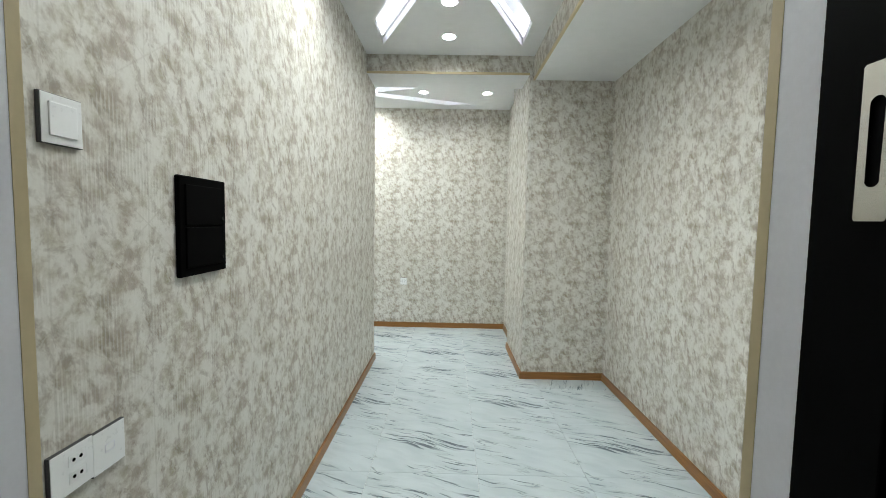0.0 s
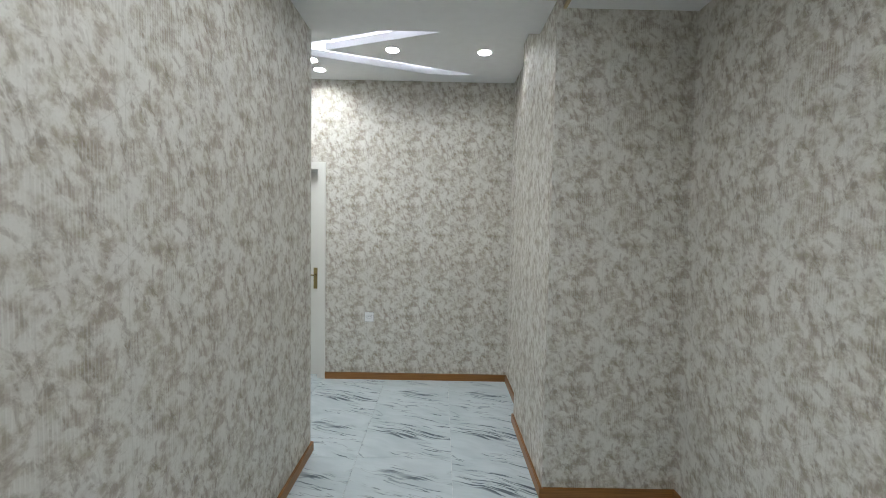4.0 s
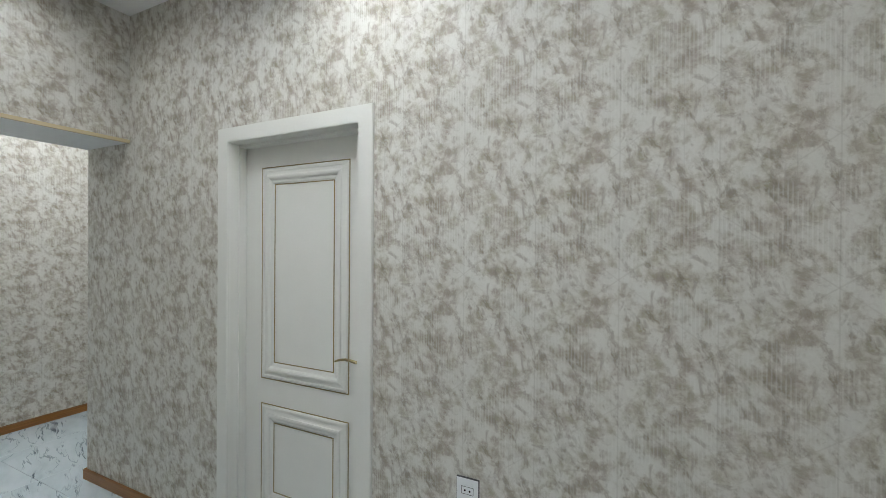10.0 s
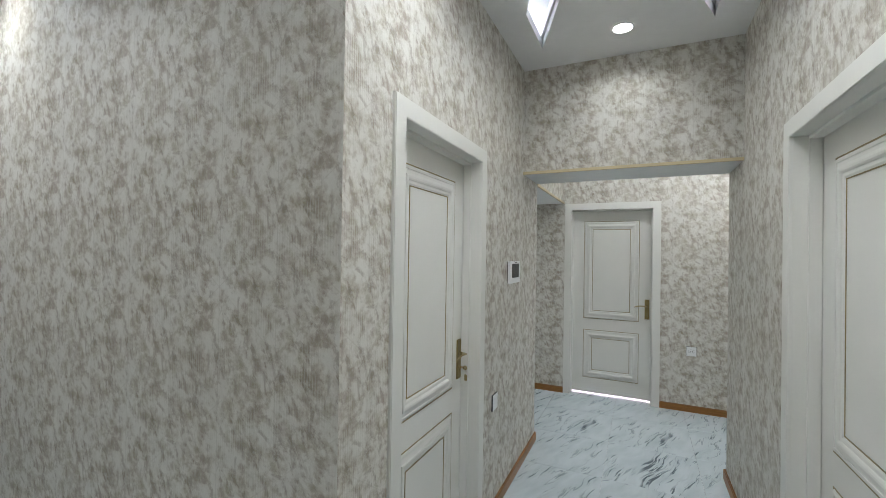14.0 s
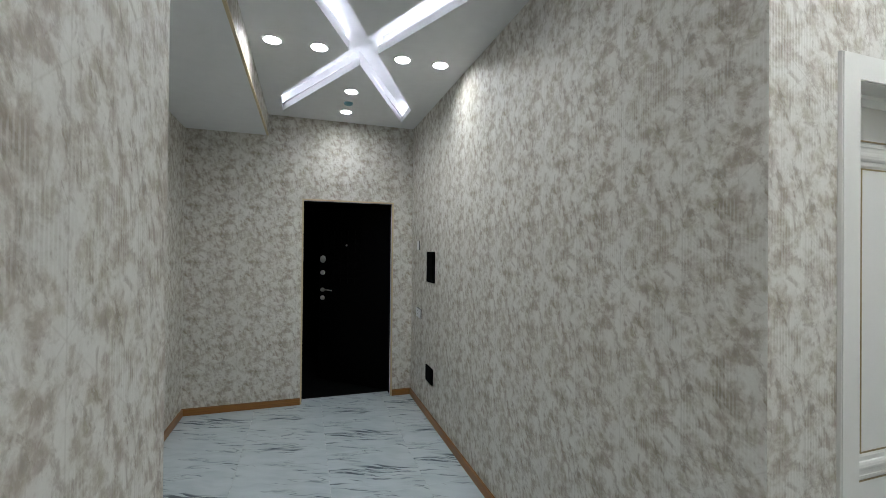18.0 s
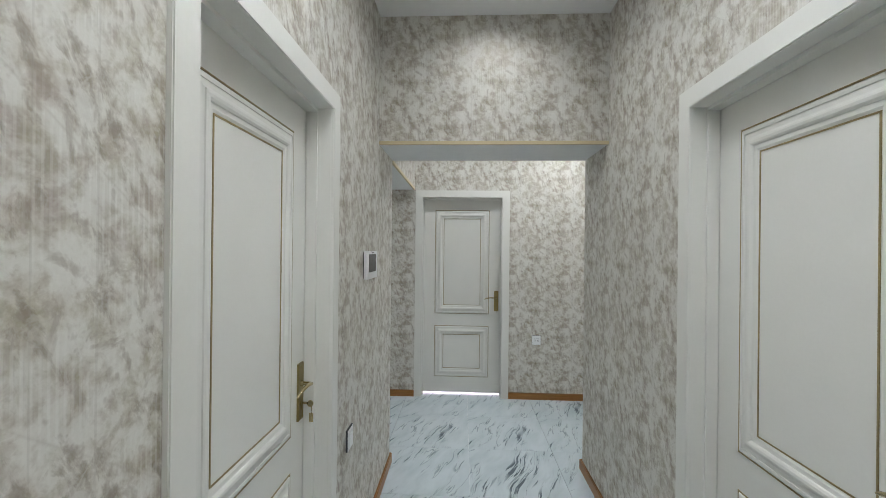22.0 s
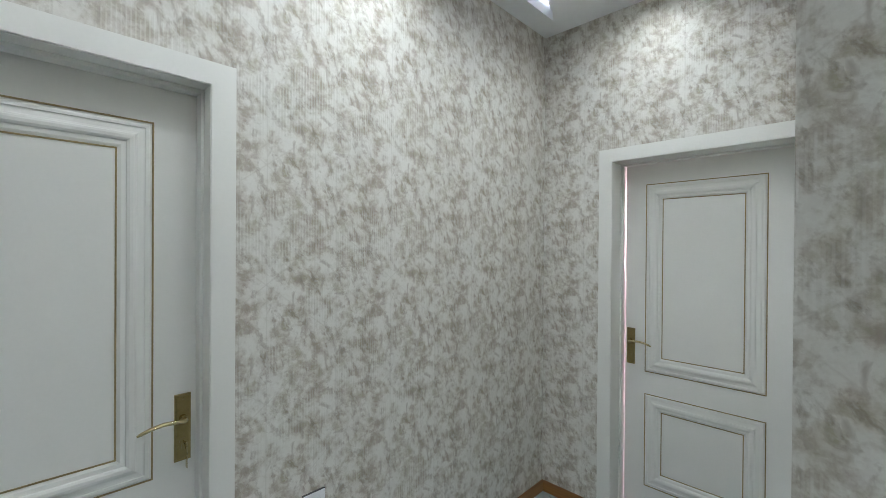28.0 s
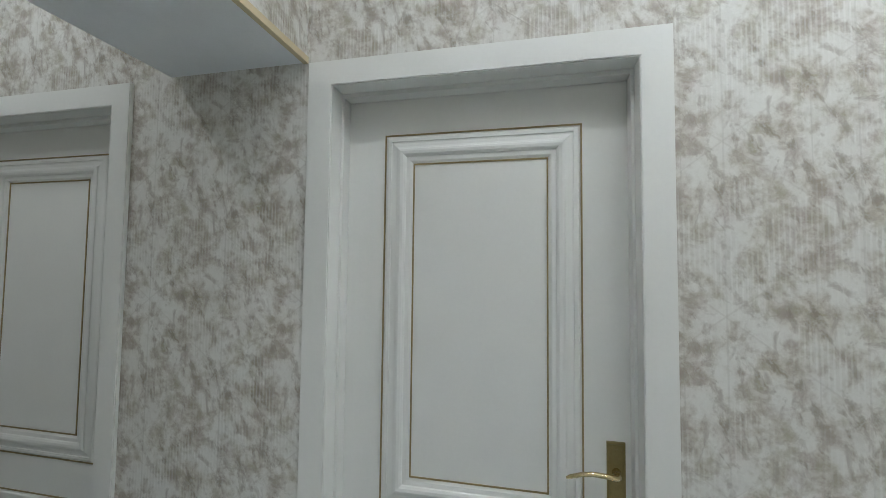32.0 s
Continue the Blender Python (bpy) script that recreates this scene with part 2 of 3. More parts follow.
def wood():
    """Varnished oak-brown skirting with lengthwise grain."""
    g = Graph("skirting_wood")
    x, y, z = g.split(g.where())
    grain = g.noise(g.join(g.math("MULTIPLY", x, 3.0), g.math("MULTIPLY", y, 3.0), g.math("MULTIPLY", z, 120.0)), 1.0, 5.0, 0.65)
    blotch = g.noise(g.where(), 5.0, 3.0, 0.5)
    col = g.ramp(grain, [(0.3, (0.185, 0.077, 0.017)), (0.5, (0.285, 0.126, 0.031)), (0.7, (0.36, 0.17, 0.047))])
    col = g.mix(g.math("MULTIPLY", blotch, 0.35), col, (0.24, 0.11, 0.028))
    g.bump(grain, 0.15, 0.001)
    return g.finish(col, 0.36)


def glow(name, colour, strength):
    m = bpy.data.materials.new(name)
    m.use_nodes = True
    t = m.node_tree
    t.nodes.remove(t.nodes["Principled BSDF"])
    e = t.nodes.new("ShaderNodeEmission")
    e.inputs[0].default_value, e.inputs[1].default_value = (*colour, 1), strength
    t.links.new(e.outputs[0], t.nodes["Material Output"].inputs[0])
    return m


PAPER = wallpaper()
MARBLE = marble()
WOOD = wood()
CEILING = speckled("ceiling_paint", (0.85, 0.86, 0.87), 0.7, 0.03, 180.0, 0.04)
PLASTER = speckled("reveal_plaster", (0.84, 0.84, 0.90), 0.6, 0.04, 120.0, 0.1)
DOORPAINT = speckled("door_paint", (0.775, 0.77, 0.735), 0.32, 0.02, 90.0, 0.02)
GOLDLINE = speckled("gold_paint", (0.32, 0.25, 0.125), 0.35, 0.2, 200.0, 0.05, 0.3)
POLISHED = speckled("polished_brass", (0.55, 0.46, 0.26), 0.22, 0.1, 90.0, 0.03, 1.0)
BRASS = speckled("antique_brass", (0.33, 0.26, 0.115), 0.36, 0.18, 90.0, 0.06, 1.0)
BEAD = speckled("cream_bead", (0.60, 0.50, 0.31), 0.45, 0.06)
WHITEPLASTIC = speckled("white_plastic", (0.85, 0.86, 0.87), 0.28, 0.02)
SCREEN = speckled("dark_screen", (0.012, 0.015, 0.015), 0.12, 0.1, 60.0, 0.01, 0.0, 0.25)
BLACKPLASTIC = speckled("black_plastic", (0.001, 0.001, 0.0011), 0.7, 0.2, 60.0, 0.05, 0.0, 0.03)
BLACKMETAL = speckled("black_door_film", (0.0015, 0.0015, 0.0018), 0.7, 0.3, 150.0, 0.1, 0.0, 0.04)
CHROME = speckled("satin_chrome", (0.62, 0.61, 0.58), 0.25, 0.06, 120.0, 0.03, 1.0)
NICKEL = speckled("satin_nickel", (0.74, 0.73, 0.70), 0.38, 0.05, 120.0, 0.03, 0.35)
BEZEL = speckled("grey_plastic", (0.06, 0.06, 0.065), 0.5, 0.1)
GROUT = speckled("grout", (0.72, 0.75, 0.76), 0.8, 0.06, 300.0, 0.2)
# near-black in place of darkness, since hall light spills onto the landing
DARKROOM = speckled("landing_darkness", (0.002, 0.002, 0.0022), 0.8, 0.2, 60.0, 0.05, 0.0, 0.1)
ROOMPAINT = speckled("room_paint", (0.72, 0.71, 0.74), 0.7, 0.03)
TEAL = speckled("detector_plastic", (0.16, 0.40, 0.48), 0.35, 0.06)
LIT = glow("lamp_diffuser", (0.95, 0.985, 1.01), LAMP)
LITSTRIP = glow("light_strip_glow", (0.84, 0.85, 1.0), STRIP)


# ---- mesh helpers ----
def box(bm, x0, x1, y0, y1, z0, z1, mat=0, under=None):
    """A box whose UVs are metres along each face; under: another material slot for the bottom face."""
    uv = bm.loops.layers.uv.verify()
    v = [bm.verts.new((x, y, z)) for z in (z0, z1) for y in (y0, y1) for x in (x0, x1)]
    made = []
    for ids, axis in (((0, 2, 3, 1), 2), ((4, 5, 7, 6), 2), ((0, 1, 5, 4), 1), ((2, 6, 7, 3), 1), ((0, 4, 6, 2), 0), ((1, 3, 7, 5), 0)):
        f = bm.faces.new([v[i] for i in ids])
        f.material_index = mat
        for l in f.loops:
            c = l.vert.co
            l[uv].uv = ((c.y * (1 if c.x > (x0 + x1) / 2 else -1), c.z), (c.x * (-1 if c.y > (y0 + y1) / 2 else 1), c.z), (c.x, c.y))[axis]
        made.append(f)
    if under is not None:
        made[0].material_index = under
    return v


def soft_box(bm, x0, x1, y0, y1, z0, z1, r=0.002, segments=2):
    """A box with rounded edges."""
    v = box(bm, x0, x1, y0, y1, z0, z1)
    edges = list({e for p in v for e in p.link_edges})
    bmesh.ops.bevel(bm, geom=edges, offset=r, segments=segments, affect="EDGES", profile=0.5)


def disc(bm, centre, axis, r, thick, n=28, r2=None):
    """A short cylinder or cone from centre along axis."""
    c, d = Vector(centre), Vector(axis).normalized()
    q = d.to_track_quat("Z", "Y").to_matrix()
    r2 = r if r2 is None else r2
    rings = []
    for h, rad in ((0, r), (thick, r2)):
        rings.append([bm.verts.new(c + q @ Vector((rad * math.cos(2 * math.pi * i / n), rad * math.sin(2 * math.pi * i / n), h))) for i in range(n)])
    for i in range(n):
        bm.faces.new((rings[0][i], rings[0][(i + 1) % n], rings[1][(i + 1) % n], rings[1][i]))
    bm.faces.new(rings[0][::-1])
    bm.faces.new(rings[1])


def lathe(bm, profile, n=32):
    """Turns (radius, height) pairs about z."""
    rings = [[bm.verts.new((r * math.cos(2 * math.pi * i / n), r * math.sin(2 * math.pi * i / n), h)) for i in range(n)] for r, h in profile]
    for a, b in zip(rings, rings[1:]):
        for i in range(n):
            bm.faces.new((a[i], a[(i + 1) % n], b[(i + 1) % n], b[i]))


def tube(bm, pts, radii, n=12, squash=1.0):
    """A bar swept along points, with a radius at each."""
    pts = [Vector(p) for p in pts]
    rings = []
    for i, p in enumerate(pts):
        d = (pts[min(i + 1, len(pts) - 1)] - pts[max(i - 1, 0)]).normalized()
        q = d.to_track_quat("Z", "Y").to_matrix()
        r = radii[i]
        rings.append([bm.verts.new(p + q @ Vector((r * math.cos(2 * math.pi * k / n), squash * r * math.sin(2 * math.pi * k / n), 0))) for k in range(n)])
    for a, b in zip(rings, rings[1:]):
        for k in range(n):
            bm.faces.new((a[k], a[(k + 1) % n], b[(k + 1) % n], b[k]))
    bm.faces.new(rings[0][::-1])
    bm.faces.new(rings[-1])


def ring(bm, hx, z0, z1, y, profile):
    """A mitred frame on an upright board: (inset, height) pairs, from a rectangle of half width hx inwards; it stands out to -y."""
    loops = []
    for inset, rise in profile:
        loops.append([bm.verts.new((sx * (hx - inset), y - rise, zz)) for sx, zz in ((-1, z0 + inset), (1, z0 + inset), (1, z1 - inset), (-1, z1 - inset))])
    for a, b in zip(loops, loops[1:]):
        for k in range(4):
            bm.faces.new((a[k], a[(k + 1) % 4], b[(k + 1) % 4], b[k]))


def mesh_of(name, bm, mats, smooth=False):
    bmesh.ops.recalc_face_normals(bm, faces=bm.faces)
    me = bpy.data.meshes.new(name)
    bm.to_mesh(me)
    bm.free()
    for m in mats if isinstance(mats, (list, tuple)) else [mats]:
        me.materials.append(m)
    if smooth:
        me.polygons.foreach_set("use_smooth", [True] * len(me.polygons))
        me.set_sharp_from_angle(angle=radians(35))
    return me


def part(name, bm, material, parent, label="", smooth=False):
    ob = new(name, mesh_of(name, bm, material, smooth))
    ob.parent = parent
    if label:
        tagged(ob, label)
    return ob


def structure(name, bm, material, label, category):
    return tagged(new(name, mesh_of(name, bm, material)), label, category, kind="structure")


def thing(name, m, label, category, group=""):
    ob = new(name)
    ob.empty_display_size = 0.1
    ob.matrix_world = m
    return tagged(ob, label, category, group)


# ---- plan (metres) ----
TOP = 2.873                   # ceilings
ROOF = 3.10                   # walls run up past the ceilings
XW, XL, XP, XE, XR = 0.0, 3.845, 5.275, 5.35, 6.02
LX0, LX1, LZ = 1.340, 1.804, 2.12
YS, YN, YH = -1.335, 0.0, 1.505
YF, YP0, YP1, YB = -5.025, -1.775, -0.85, -1.37
BEAMZ, SOFZ, SOFX = 2.715, 2.668, 5.31
HB0, HB1, HBZ = -1.806, -1.333, 2.107
YEND = -4.20
TH = 0.15
DOORS = {"A": 3.095, "B": 3.102, "C": -0.8435, "D": 0.839, "E": -2.429}
HOLE, HEAD = 0.44, 2.065
EX0, EX1, EZ = 4.066, 4.972, 2.05


def outline_wall(name, along, a0, a1, b0, b1, holes, label):
    """A wall in one piece: its elevation, notched by openings (from, to, head) from the floor, with its thickness b0 to b1."""
    bm = bmesh.new()
    uv = bm.loops.layers.uv.verify()
    edge = [(a0, 0.0)]
    for a, b, h in holes:
        edge += [(a, 0.0), (a, h), (b, h), (b, 0.0)]
    edge += [(a1, 0.0), (a1, ROOF), (a0, ROOF)]
    place = (lambda p, q, z: (p, q, z)) if along == "x" else (lambda p, q, z: (q, p, z))
    sides = [[bm.verts.new(place(p, q, z)) for p, z in edge] for q in (b0, b1)]
    n = len(edge)
    for ring_ in sides:
        bm.faces.new(ring_)
    for i in range(n):
        bm.faces.new((sides[0][i], sides[0][(i + 1) % n], sides[1][(i + 1) % n], sides[1][i]))
    bmesh.ops.recalc_face_normals(bm, faces=bm.faces)
    bm.normal_update()
    for f in bm.faces:
        k = max(range(3), key=lambda c: abs(f.normal[c]))
        for l in f.loops:
            c = l.vert.co
            l[uv].uv = ((c.y * (1 if f.normal.x > 0 else -1), c.z), (c.x * (-1 if f.normal.y > 0 else 1), c.z), (c.x, c.y))[k]
    bmesh.ops.triangulate(bm, faces=[f for f in bm.faces if len(f.verts) > 4])
    return structure(name, bm, PAPER, label, "wall")


def wall_x(name, x0, x1, y0, y1, holes, label):
    return outline_wall(name, "x", x0, x1, y0, y1, holes, label)


def wall_y(name, x0, x1, y0, y1, holes, label):
    return outline_wall(name, "y", y0, y1, x0, x1, holes, label)


PAPERED = "wall with beige and grey mottled ribbed wallpaper"
hole = lambda k: (DOORS[k] - HOLE, DOORS[k] + HOLE, HEAD)
wall_y("wall_entry_west", XL - TH, XL, YF, YS, [], "entry hall " + PAPERED)
wall_x("wall_entry_south", XL - TH, XR + TH, YF - TH, YF, [(EX0, EX1, EZ)], "entrance " + PAPERED)
wall_y("wall_entry_east", XR, XR + TH, YF, YP0, [], "entry hall " + PAPERED)
bm = bmesh.new()
box(bm, XP, XR + TH, YP0, YP1, 0, ROOF)
structure("wall_pillar", bm, PAPER, "broad pillar with beige and grey mottled wallpaper", "pillar")
wall_y("wall_east", XE, XE + TH, YP1, YN, [], PAPERED)
wall_x("wall_north", LX0, XE + TH, YN, YN + TH, [hole("A")], "corridor " + PAPERED)
wall_x("wall_south", LX0, XL - TH, YS - TH, YS, [hole("B")], "corridor " + PAPERED)
wall_y("wall_hall_west", XW - TH, XW, YEND, YH, [hole("E"), hole("C")], "inner hall " + PAPERED)
wall_x("wall_hall_north", XW - TH, LX0 + TH, YH, YH + TH, [hole("D")], "inner hall " + PAPERED)
wall_y("wall_hall_east", LX0, LX0 + TH, YN + TH, YH, [], "inner hall " + PAPERED)
wall_y("wall_hall_east_2", LX0, LX0 + TH, YEND, YS - TH, [], "inner hall " + PAPERED)
wall_x("wall_hall_south", XW - TH, LX0 + TH, YEND - TH, YEND, [], "inner hall " + PAPERED)

# beams and dropped ceilings: papered faces, painted undersides
for name, dims, label in (
    ("beam_entry", (XL, XP, YP0, YB, BEAMZ, ROOF), "shallow papered beam with a white painted underside"),
    ("beam_opening", (LX0, LX1, YS, YN, LZ, ROOF), "deep papered lintel over an opening with a white underside"),
    ("beam_hall", (XW, LX0, HB0, HB1, HBZ, ROOF), "low papered beam with a white painted underside"),
    ("soffit_entry", (SOFX, XR, YF, YP0, SOFZ, ROOF), "dropped ceiling along the wall, white underside, papered edge"),
):
    bm = bmesh.new()
    box(bm, *dims, mat=0, under=1)
    structure(name, bm, [PAPER, CEILING], label, "beam")

# cream corner beads on the edges of beams, soffit and entrance
beads = [
    (LX1 - 0.012, LX1 + 0.004, YS, YN, LZ - 0.003, LZ + 0.016),
    (XL, XP, YP0 - 0.004, YP0 + 0.012, BEAMZ - 0.003, BEAMZ + 0.014),
    (SOFX - 0.004, SOFX + 0.012, YF, YP0, SOFZ - 0.003, SOFZ + 0.014),
    (XW, LX0, HB1 - 0.012, HB1 + 0.004, HBZ - 0.003, HBZ + 0.016),
    (EX0 - 0.012, EX0 + 0.003, YF - 0.014, YF + 0.004, 0, EZ + 0.012),
    (EX1 - 0.003, EX1 + 0.012, YF - 0.014, YF + 0.004, 0, EZ + 0.012),
    (EX0 + 0.003, EX1 - 0.003, YF - 0.014, YF + 0.004, EZ - 0.003, EZ + 0.012),
]
for d in beads:
    bm = bmesh.new()
    box(bm, *d)
    structure("trim", bm, BEAD, "thin cream corner bead along a papered edge", "trim")


# ---- ceilings with lit crossing channels ----
def cross(cx, cy, hx, hy, cut, along, grow=0.0):
    """Corners of two crossing strips in a rectangle of half sizes hx, hy; their ends are cut square to the other axis.
    along 'y': the ends lie on x = cx +- hx, each cut long."""
    if along == "x":
        return [(x, y) for y, x in cross(cy, cx, hy, hx, cut, "y", grow)]
    hx, cut = hx + grow, cut + 2 * grow
    k = (2 * hy - cut + 2 * grow) / (2 * hx)     # slope of the strips
    h = cut / 2
    far = k * hx
    return [(cx + x, cy + y) for x, y in (
        (-hx, -far - h), (-hx, -far + h), (-h / k, 0), (-hx, far - h), (-hx, far + h), (0, h),
        (hx, far + h), (hx, far - h), (h / k, 0), (hx, -far + h), (hx, -far - h), (0, -h))]


def ceiling(name, rect, star, label, lamps):
    """A painted ceiling; star: the recessed channel's cross() numbers; lamps: where round holes are cut."""
    x0, x1, y0, y1 = rect
    bm = bmesh.new()
    outer = [bm.verts.new((x, y, TOP)) for x, y in ((x0, y0), (x1, y0), (x1, y1), (x0, y1))]
    edges = [bm.edges.new((outer[i], outer[(i + 1) % 4])) for i in range(4)]
    if star:
        lip = [bm.verts.new((x, y, TOP)) for x, y in cross(*star)]
        edges += [bm.edges.new((lip[i], lip[(i + 1) % 12])) for i in range(12)]
    for cx, cy in lamps:
        rim = [bm.verts.new((cx + 0.058 * math.cos(k * math.pi / 12), cy + 0.058 * math.sin(k * math.pi / 12), TOP)) for k in range(24)]
        edges += [bm.edges.new((rim[k], rim[(k + 1) % 24])) for k in range(24)]
    bmesh.ops.triangle_fill(bm, edges=edges, use_beauty=True)
    if star:
        stages = [(0.0, 0.055), (0.045, 0.056), (0.045, 0.125)]
        last = lip
        for grow, up in stages:
            nxt = [bm.verts.new((x, y, TOP + up)) for x, y in cross(*star, grow)]
            for i in range(12):
                bm.faces.new((last[i], last[(i + 1) % 12], nxt[(i + 1) % 12], nxt[i]))
            last = nxt
        bmesh.ops.triangle_fill(bm, edges=[bm.edges.get((last[i], last[(i + 1) % 12])) for i in range(12)], use_beauty=True)
    structure(name, bm, CEILING, label, "ceiling")
    if star:
        bm = bmesh.new()
        inn = [bm.verts.new((x, y, TOP + 0.062)) for x, y in cross(*star, 0.020)]
        out = [bm.verts.new((x, y, TOP + 0.062)) for x, y in cross(*star, 0.034)]
        for i in range(12):
            bm.faces.new((inn[i], inn[(i + 1) % 12], out[(i + 1) % 12], out[i]))
        lamp = thing("light_strip", pose(0, 0, 0), "hidden cool white light strip in a crossed ceiling channel", "light strip", "ceiling light strips")
        part("diode_band", bm, LITSTRIP, lamp)


LAMPS_ENTRY = [(5.165, -3.44), (4.88, -3.44), (4.325, -3.435), (4.05, -3.43), (4.60, -4.15), (4.595, -4.69), (4.57, -2.67), (4.565, -2.14)]
# the last two are unseen, added to mirror the pair before them
LAMPS_CORRIDOR = [(4.277, -0.70), (4.998, -0.69), (2.165, -0.66), (2.86, -0.67), (3.575, -0.47), (3.58, -0.25), (3.575, -0.87), (3.575, -1.09)]
LAMPS_HALL = [(0.19, 0.09), (0.44, 0.09), (0.91, 0.09), (1.15, 0.09), (0.677, 0.80), (0.677, 1.22), (0.677, -0.62), (0.677, -1.05)]
# unseen lamps, added to light the hall beyond the low beam
LAMPS_ADDED = [(0.40, -2.4), (0.94, -2.4), (0.677, -3.4)]
ceiling("ceiling_entry", (XL - 0.05, SOFX + 0.05, YF - 0.07, YP0 + 0.05), (4.595, -3.41, 0.575, 1.44, 0.41, "y"), "white painted ceiling with a recessed lit cross", LAMPS_ENTRY)
ceiling("ceiling_corridor", (LX1 - 0.05, XE + 0.1, YB - 0.05, YN + 0.05), (3.535, -0.668, 1.445, 0.475, 0.43, "x"), "white painted ceiling with a recessed lit cross", LAMPS_CORRIDOR)
ceiling("ceiling_hall", (XW - 0.05, LX0 + 0.05, HB1 - 0.05, YH + 0.05), (0.677, 0.088, 0.537, 1.265, 0.40, "y"), "white painted ceiling with a recessed lit cross", LAMPS_HALL)
ceiling("ceiling_hall_2", (XW - 0.05, LX0 + 0.05, YEND - 0.05, HB0 + 0.05), None, "white painted ceiling", LAMPS_ADDED)
bm = bmesh.new()
box(bm, XW - TH, XR + TH, -7.2, YH + TH, ROOF, ROOF + 0.1)
structure("ceiling_slab", bm, CEILING, "plain slab above the ceilings", "ceiling")


def downlight(x, y, proto=[]):
    """A recessed round lamp: white ring, white well and a glowing disc in it."""
    m = pose(x, y, TOP)
    if proto:
        return copy_thing(proto[0], m)
    lamp = thing("downlight", m, "round white recessed ceiling lamp, switched on", "ceiling lamp", "ceiling downlights")
    bm = bmesh.new()
    lathe(bm, [(0.051, -0.002), (0.053, -0.005), (0.060, -0.005), (0.066, -0.003), (0.067, 0.0)])
    part("trim_ring", bm, WHITEPLASTIC, lamp, smooth=True)
    bm = bmesh.new()
    lathe(bm, [(0.051, -0.002), (0.0485, 0.004), (0.0465, 0.016), (0.0455, 0.020)])
    part("well", bm, WHITEPLASTIC, lamp, smooth=True)
    bm = bmesh.new()
    bm.faces.new([bm.verts.new((0.0458 * math.cos(k * math.pi / 10), -0.0458 * math.sin(k * math.pi / 10), 0.018)) for k in range(20)])
    part("diffuser", bm, LIT, lamp, "glowing white diffuser")
    proto.append(lamp)
    return lamp


for x, y in LAMPS_ENTRY + LAMPS_CORRIDOR + LAMPS_HALL + LAMPS_ADDED:
    downlight(x, y)

det = thing("smoke_detector", pose(4.60, -4.40, TOP), "small round blue-grey smoke detector on the ceiling", "smoke detector")
bm = bmesh.new()
lathe(bm, [(0.0, -0.034), (0.022, -0.033), (0.036, -0.026), (0.040, -0.014), (0.040, 0.0)])
part("body", bm, TEAL, det, smooth=True)
bm = bmesh.new()
lathe(bm, [(0.041, -0.012), (0.047, -0.010), (0.049, 0.0)])
part("base_ring", bm, WHITEPLASTIC, det, smooth=True)


# ---- skirting ----
SK, SH = 0.016, 0.066
skirting = [
    (XL, XL + SK, YF, YS + SK), (LX0, DOORS["B"] - 0.4775, YS, YS + SK), (DOORS["B"] + 0.4775, XL, YS, YS + SK),
    (LX0, DOORS["A"] - 0.4775, YN - SK, YN), (DOORS["A"] + 0.4775, XE, YN - SK, YN),
    (XE - SK, XE, YP1, YN - SK), (XP - SK, XP, YP0 - SK, YP1), (XP, XR, YP0 - SK, YP0), (XR - SK, XR, YF + SK, YP0 - SK),
    (XL + SK, EX0 - 0.012, YF, YF + SK), (EX1 + 0.012, XR, YF, YF + SK),
    (XW, XW + SK, DOORS["E"] + 0.4775, DOORS["C"] - 0.4775), (XW, XW + SK, DOORS["C"] + 0.4775, YH), (XW, XW + SK, YEND, DOORS["E"] - 0.4775),
    (XW + SK, DOORS["D"] - 0.4775, YH - SK, YH), (DOORS["D"] + 0.4775, LX0 - SK, YH - SK, YH),
    (LX0 - SK, LX0, YN - SK, YH), (LX0 - SK, LX0, YEND, YS + SK),
]
for x0, x1, y0, y1 in skirting:
    bm = bmesh.new()
    v = box(bm, x0, x1, y0, y1, 0, SH)
    rim = [e for e in bm.edges if all(p.co.z > SH - 1e-4 for p in e.verts)]
    bmesh.ops.bevel(bm, geom=rim, offset=0.005, segments=2, affect="EDGES")
    structure("baseboard", bm, WOOD, "orange-brown varnished wooden skirting board", "baseboard")


# ---- room doors ----
LINE = 0.0045


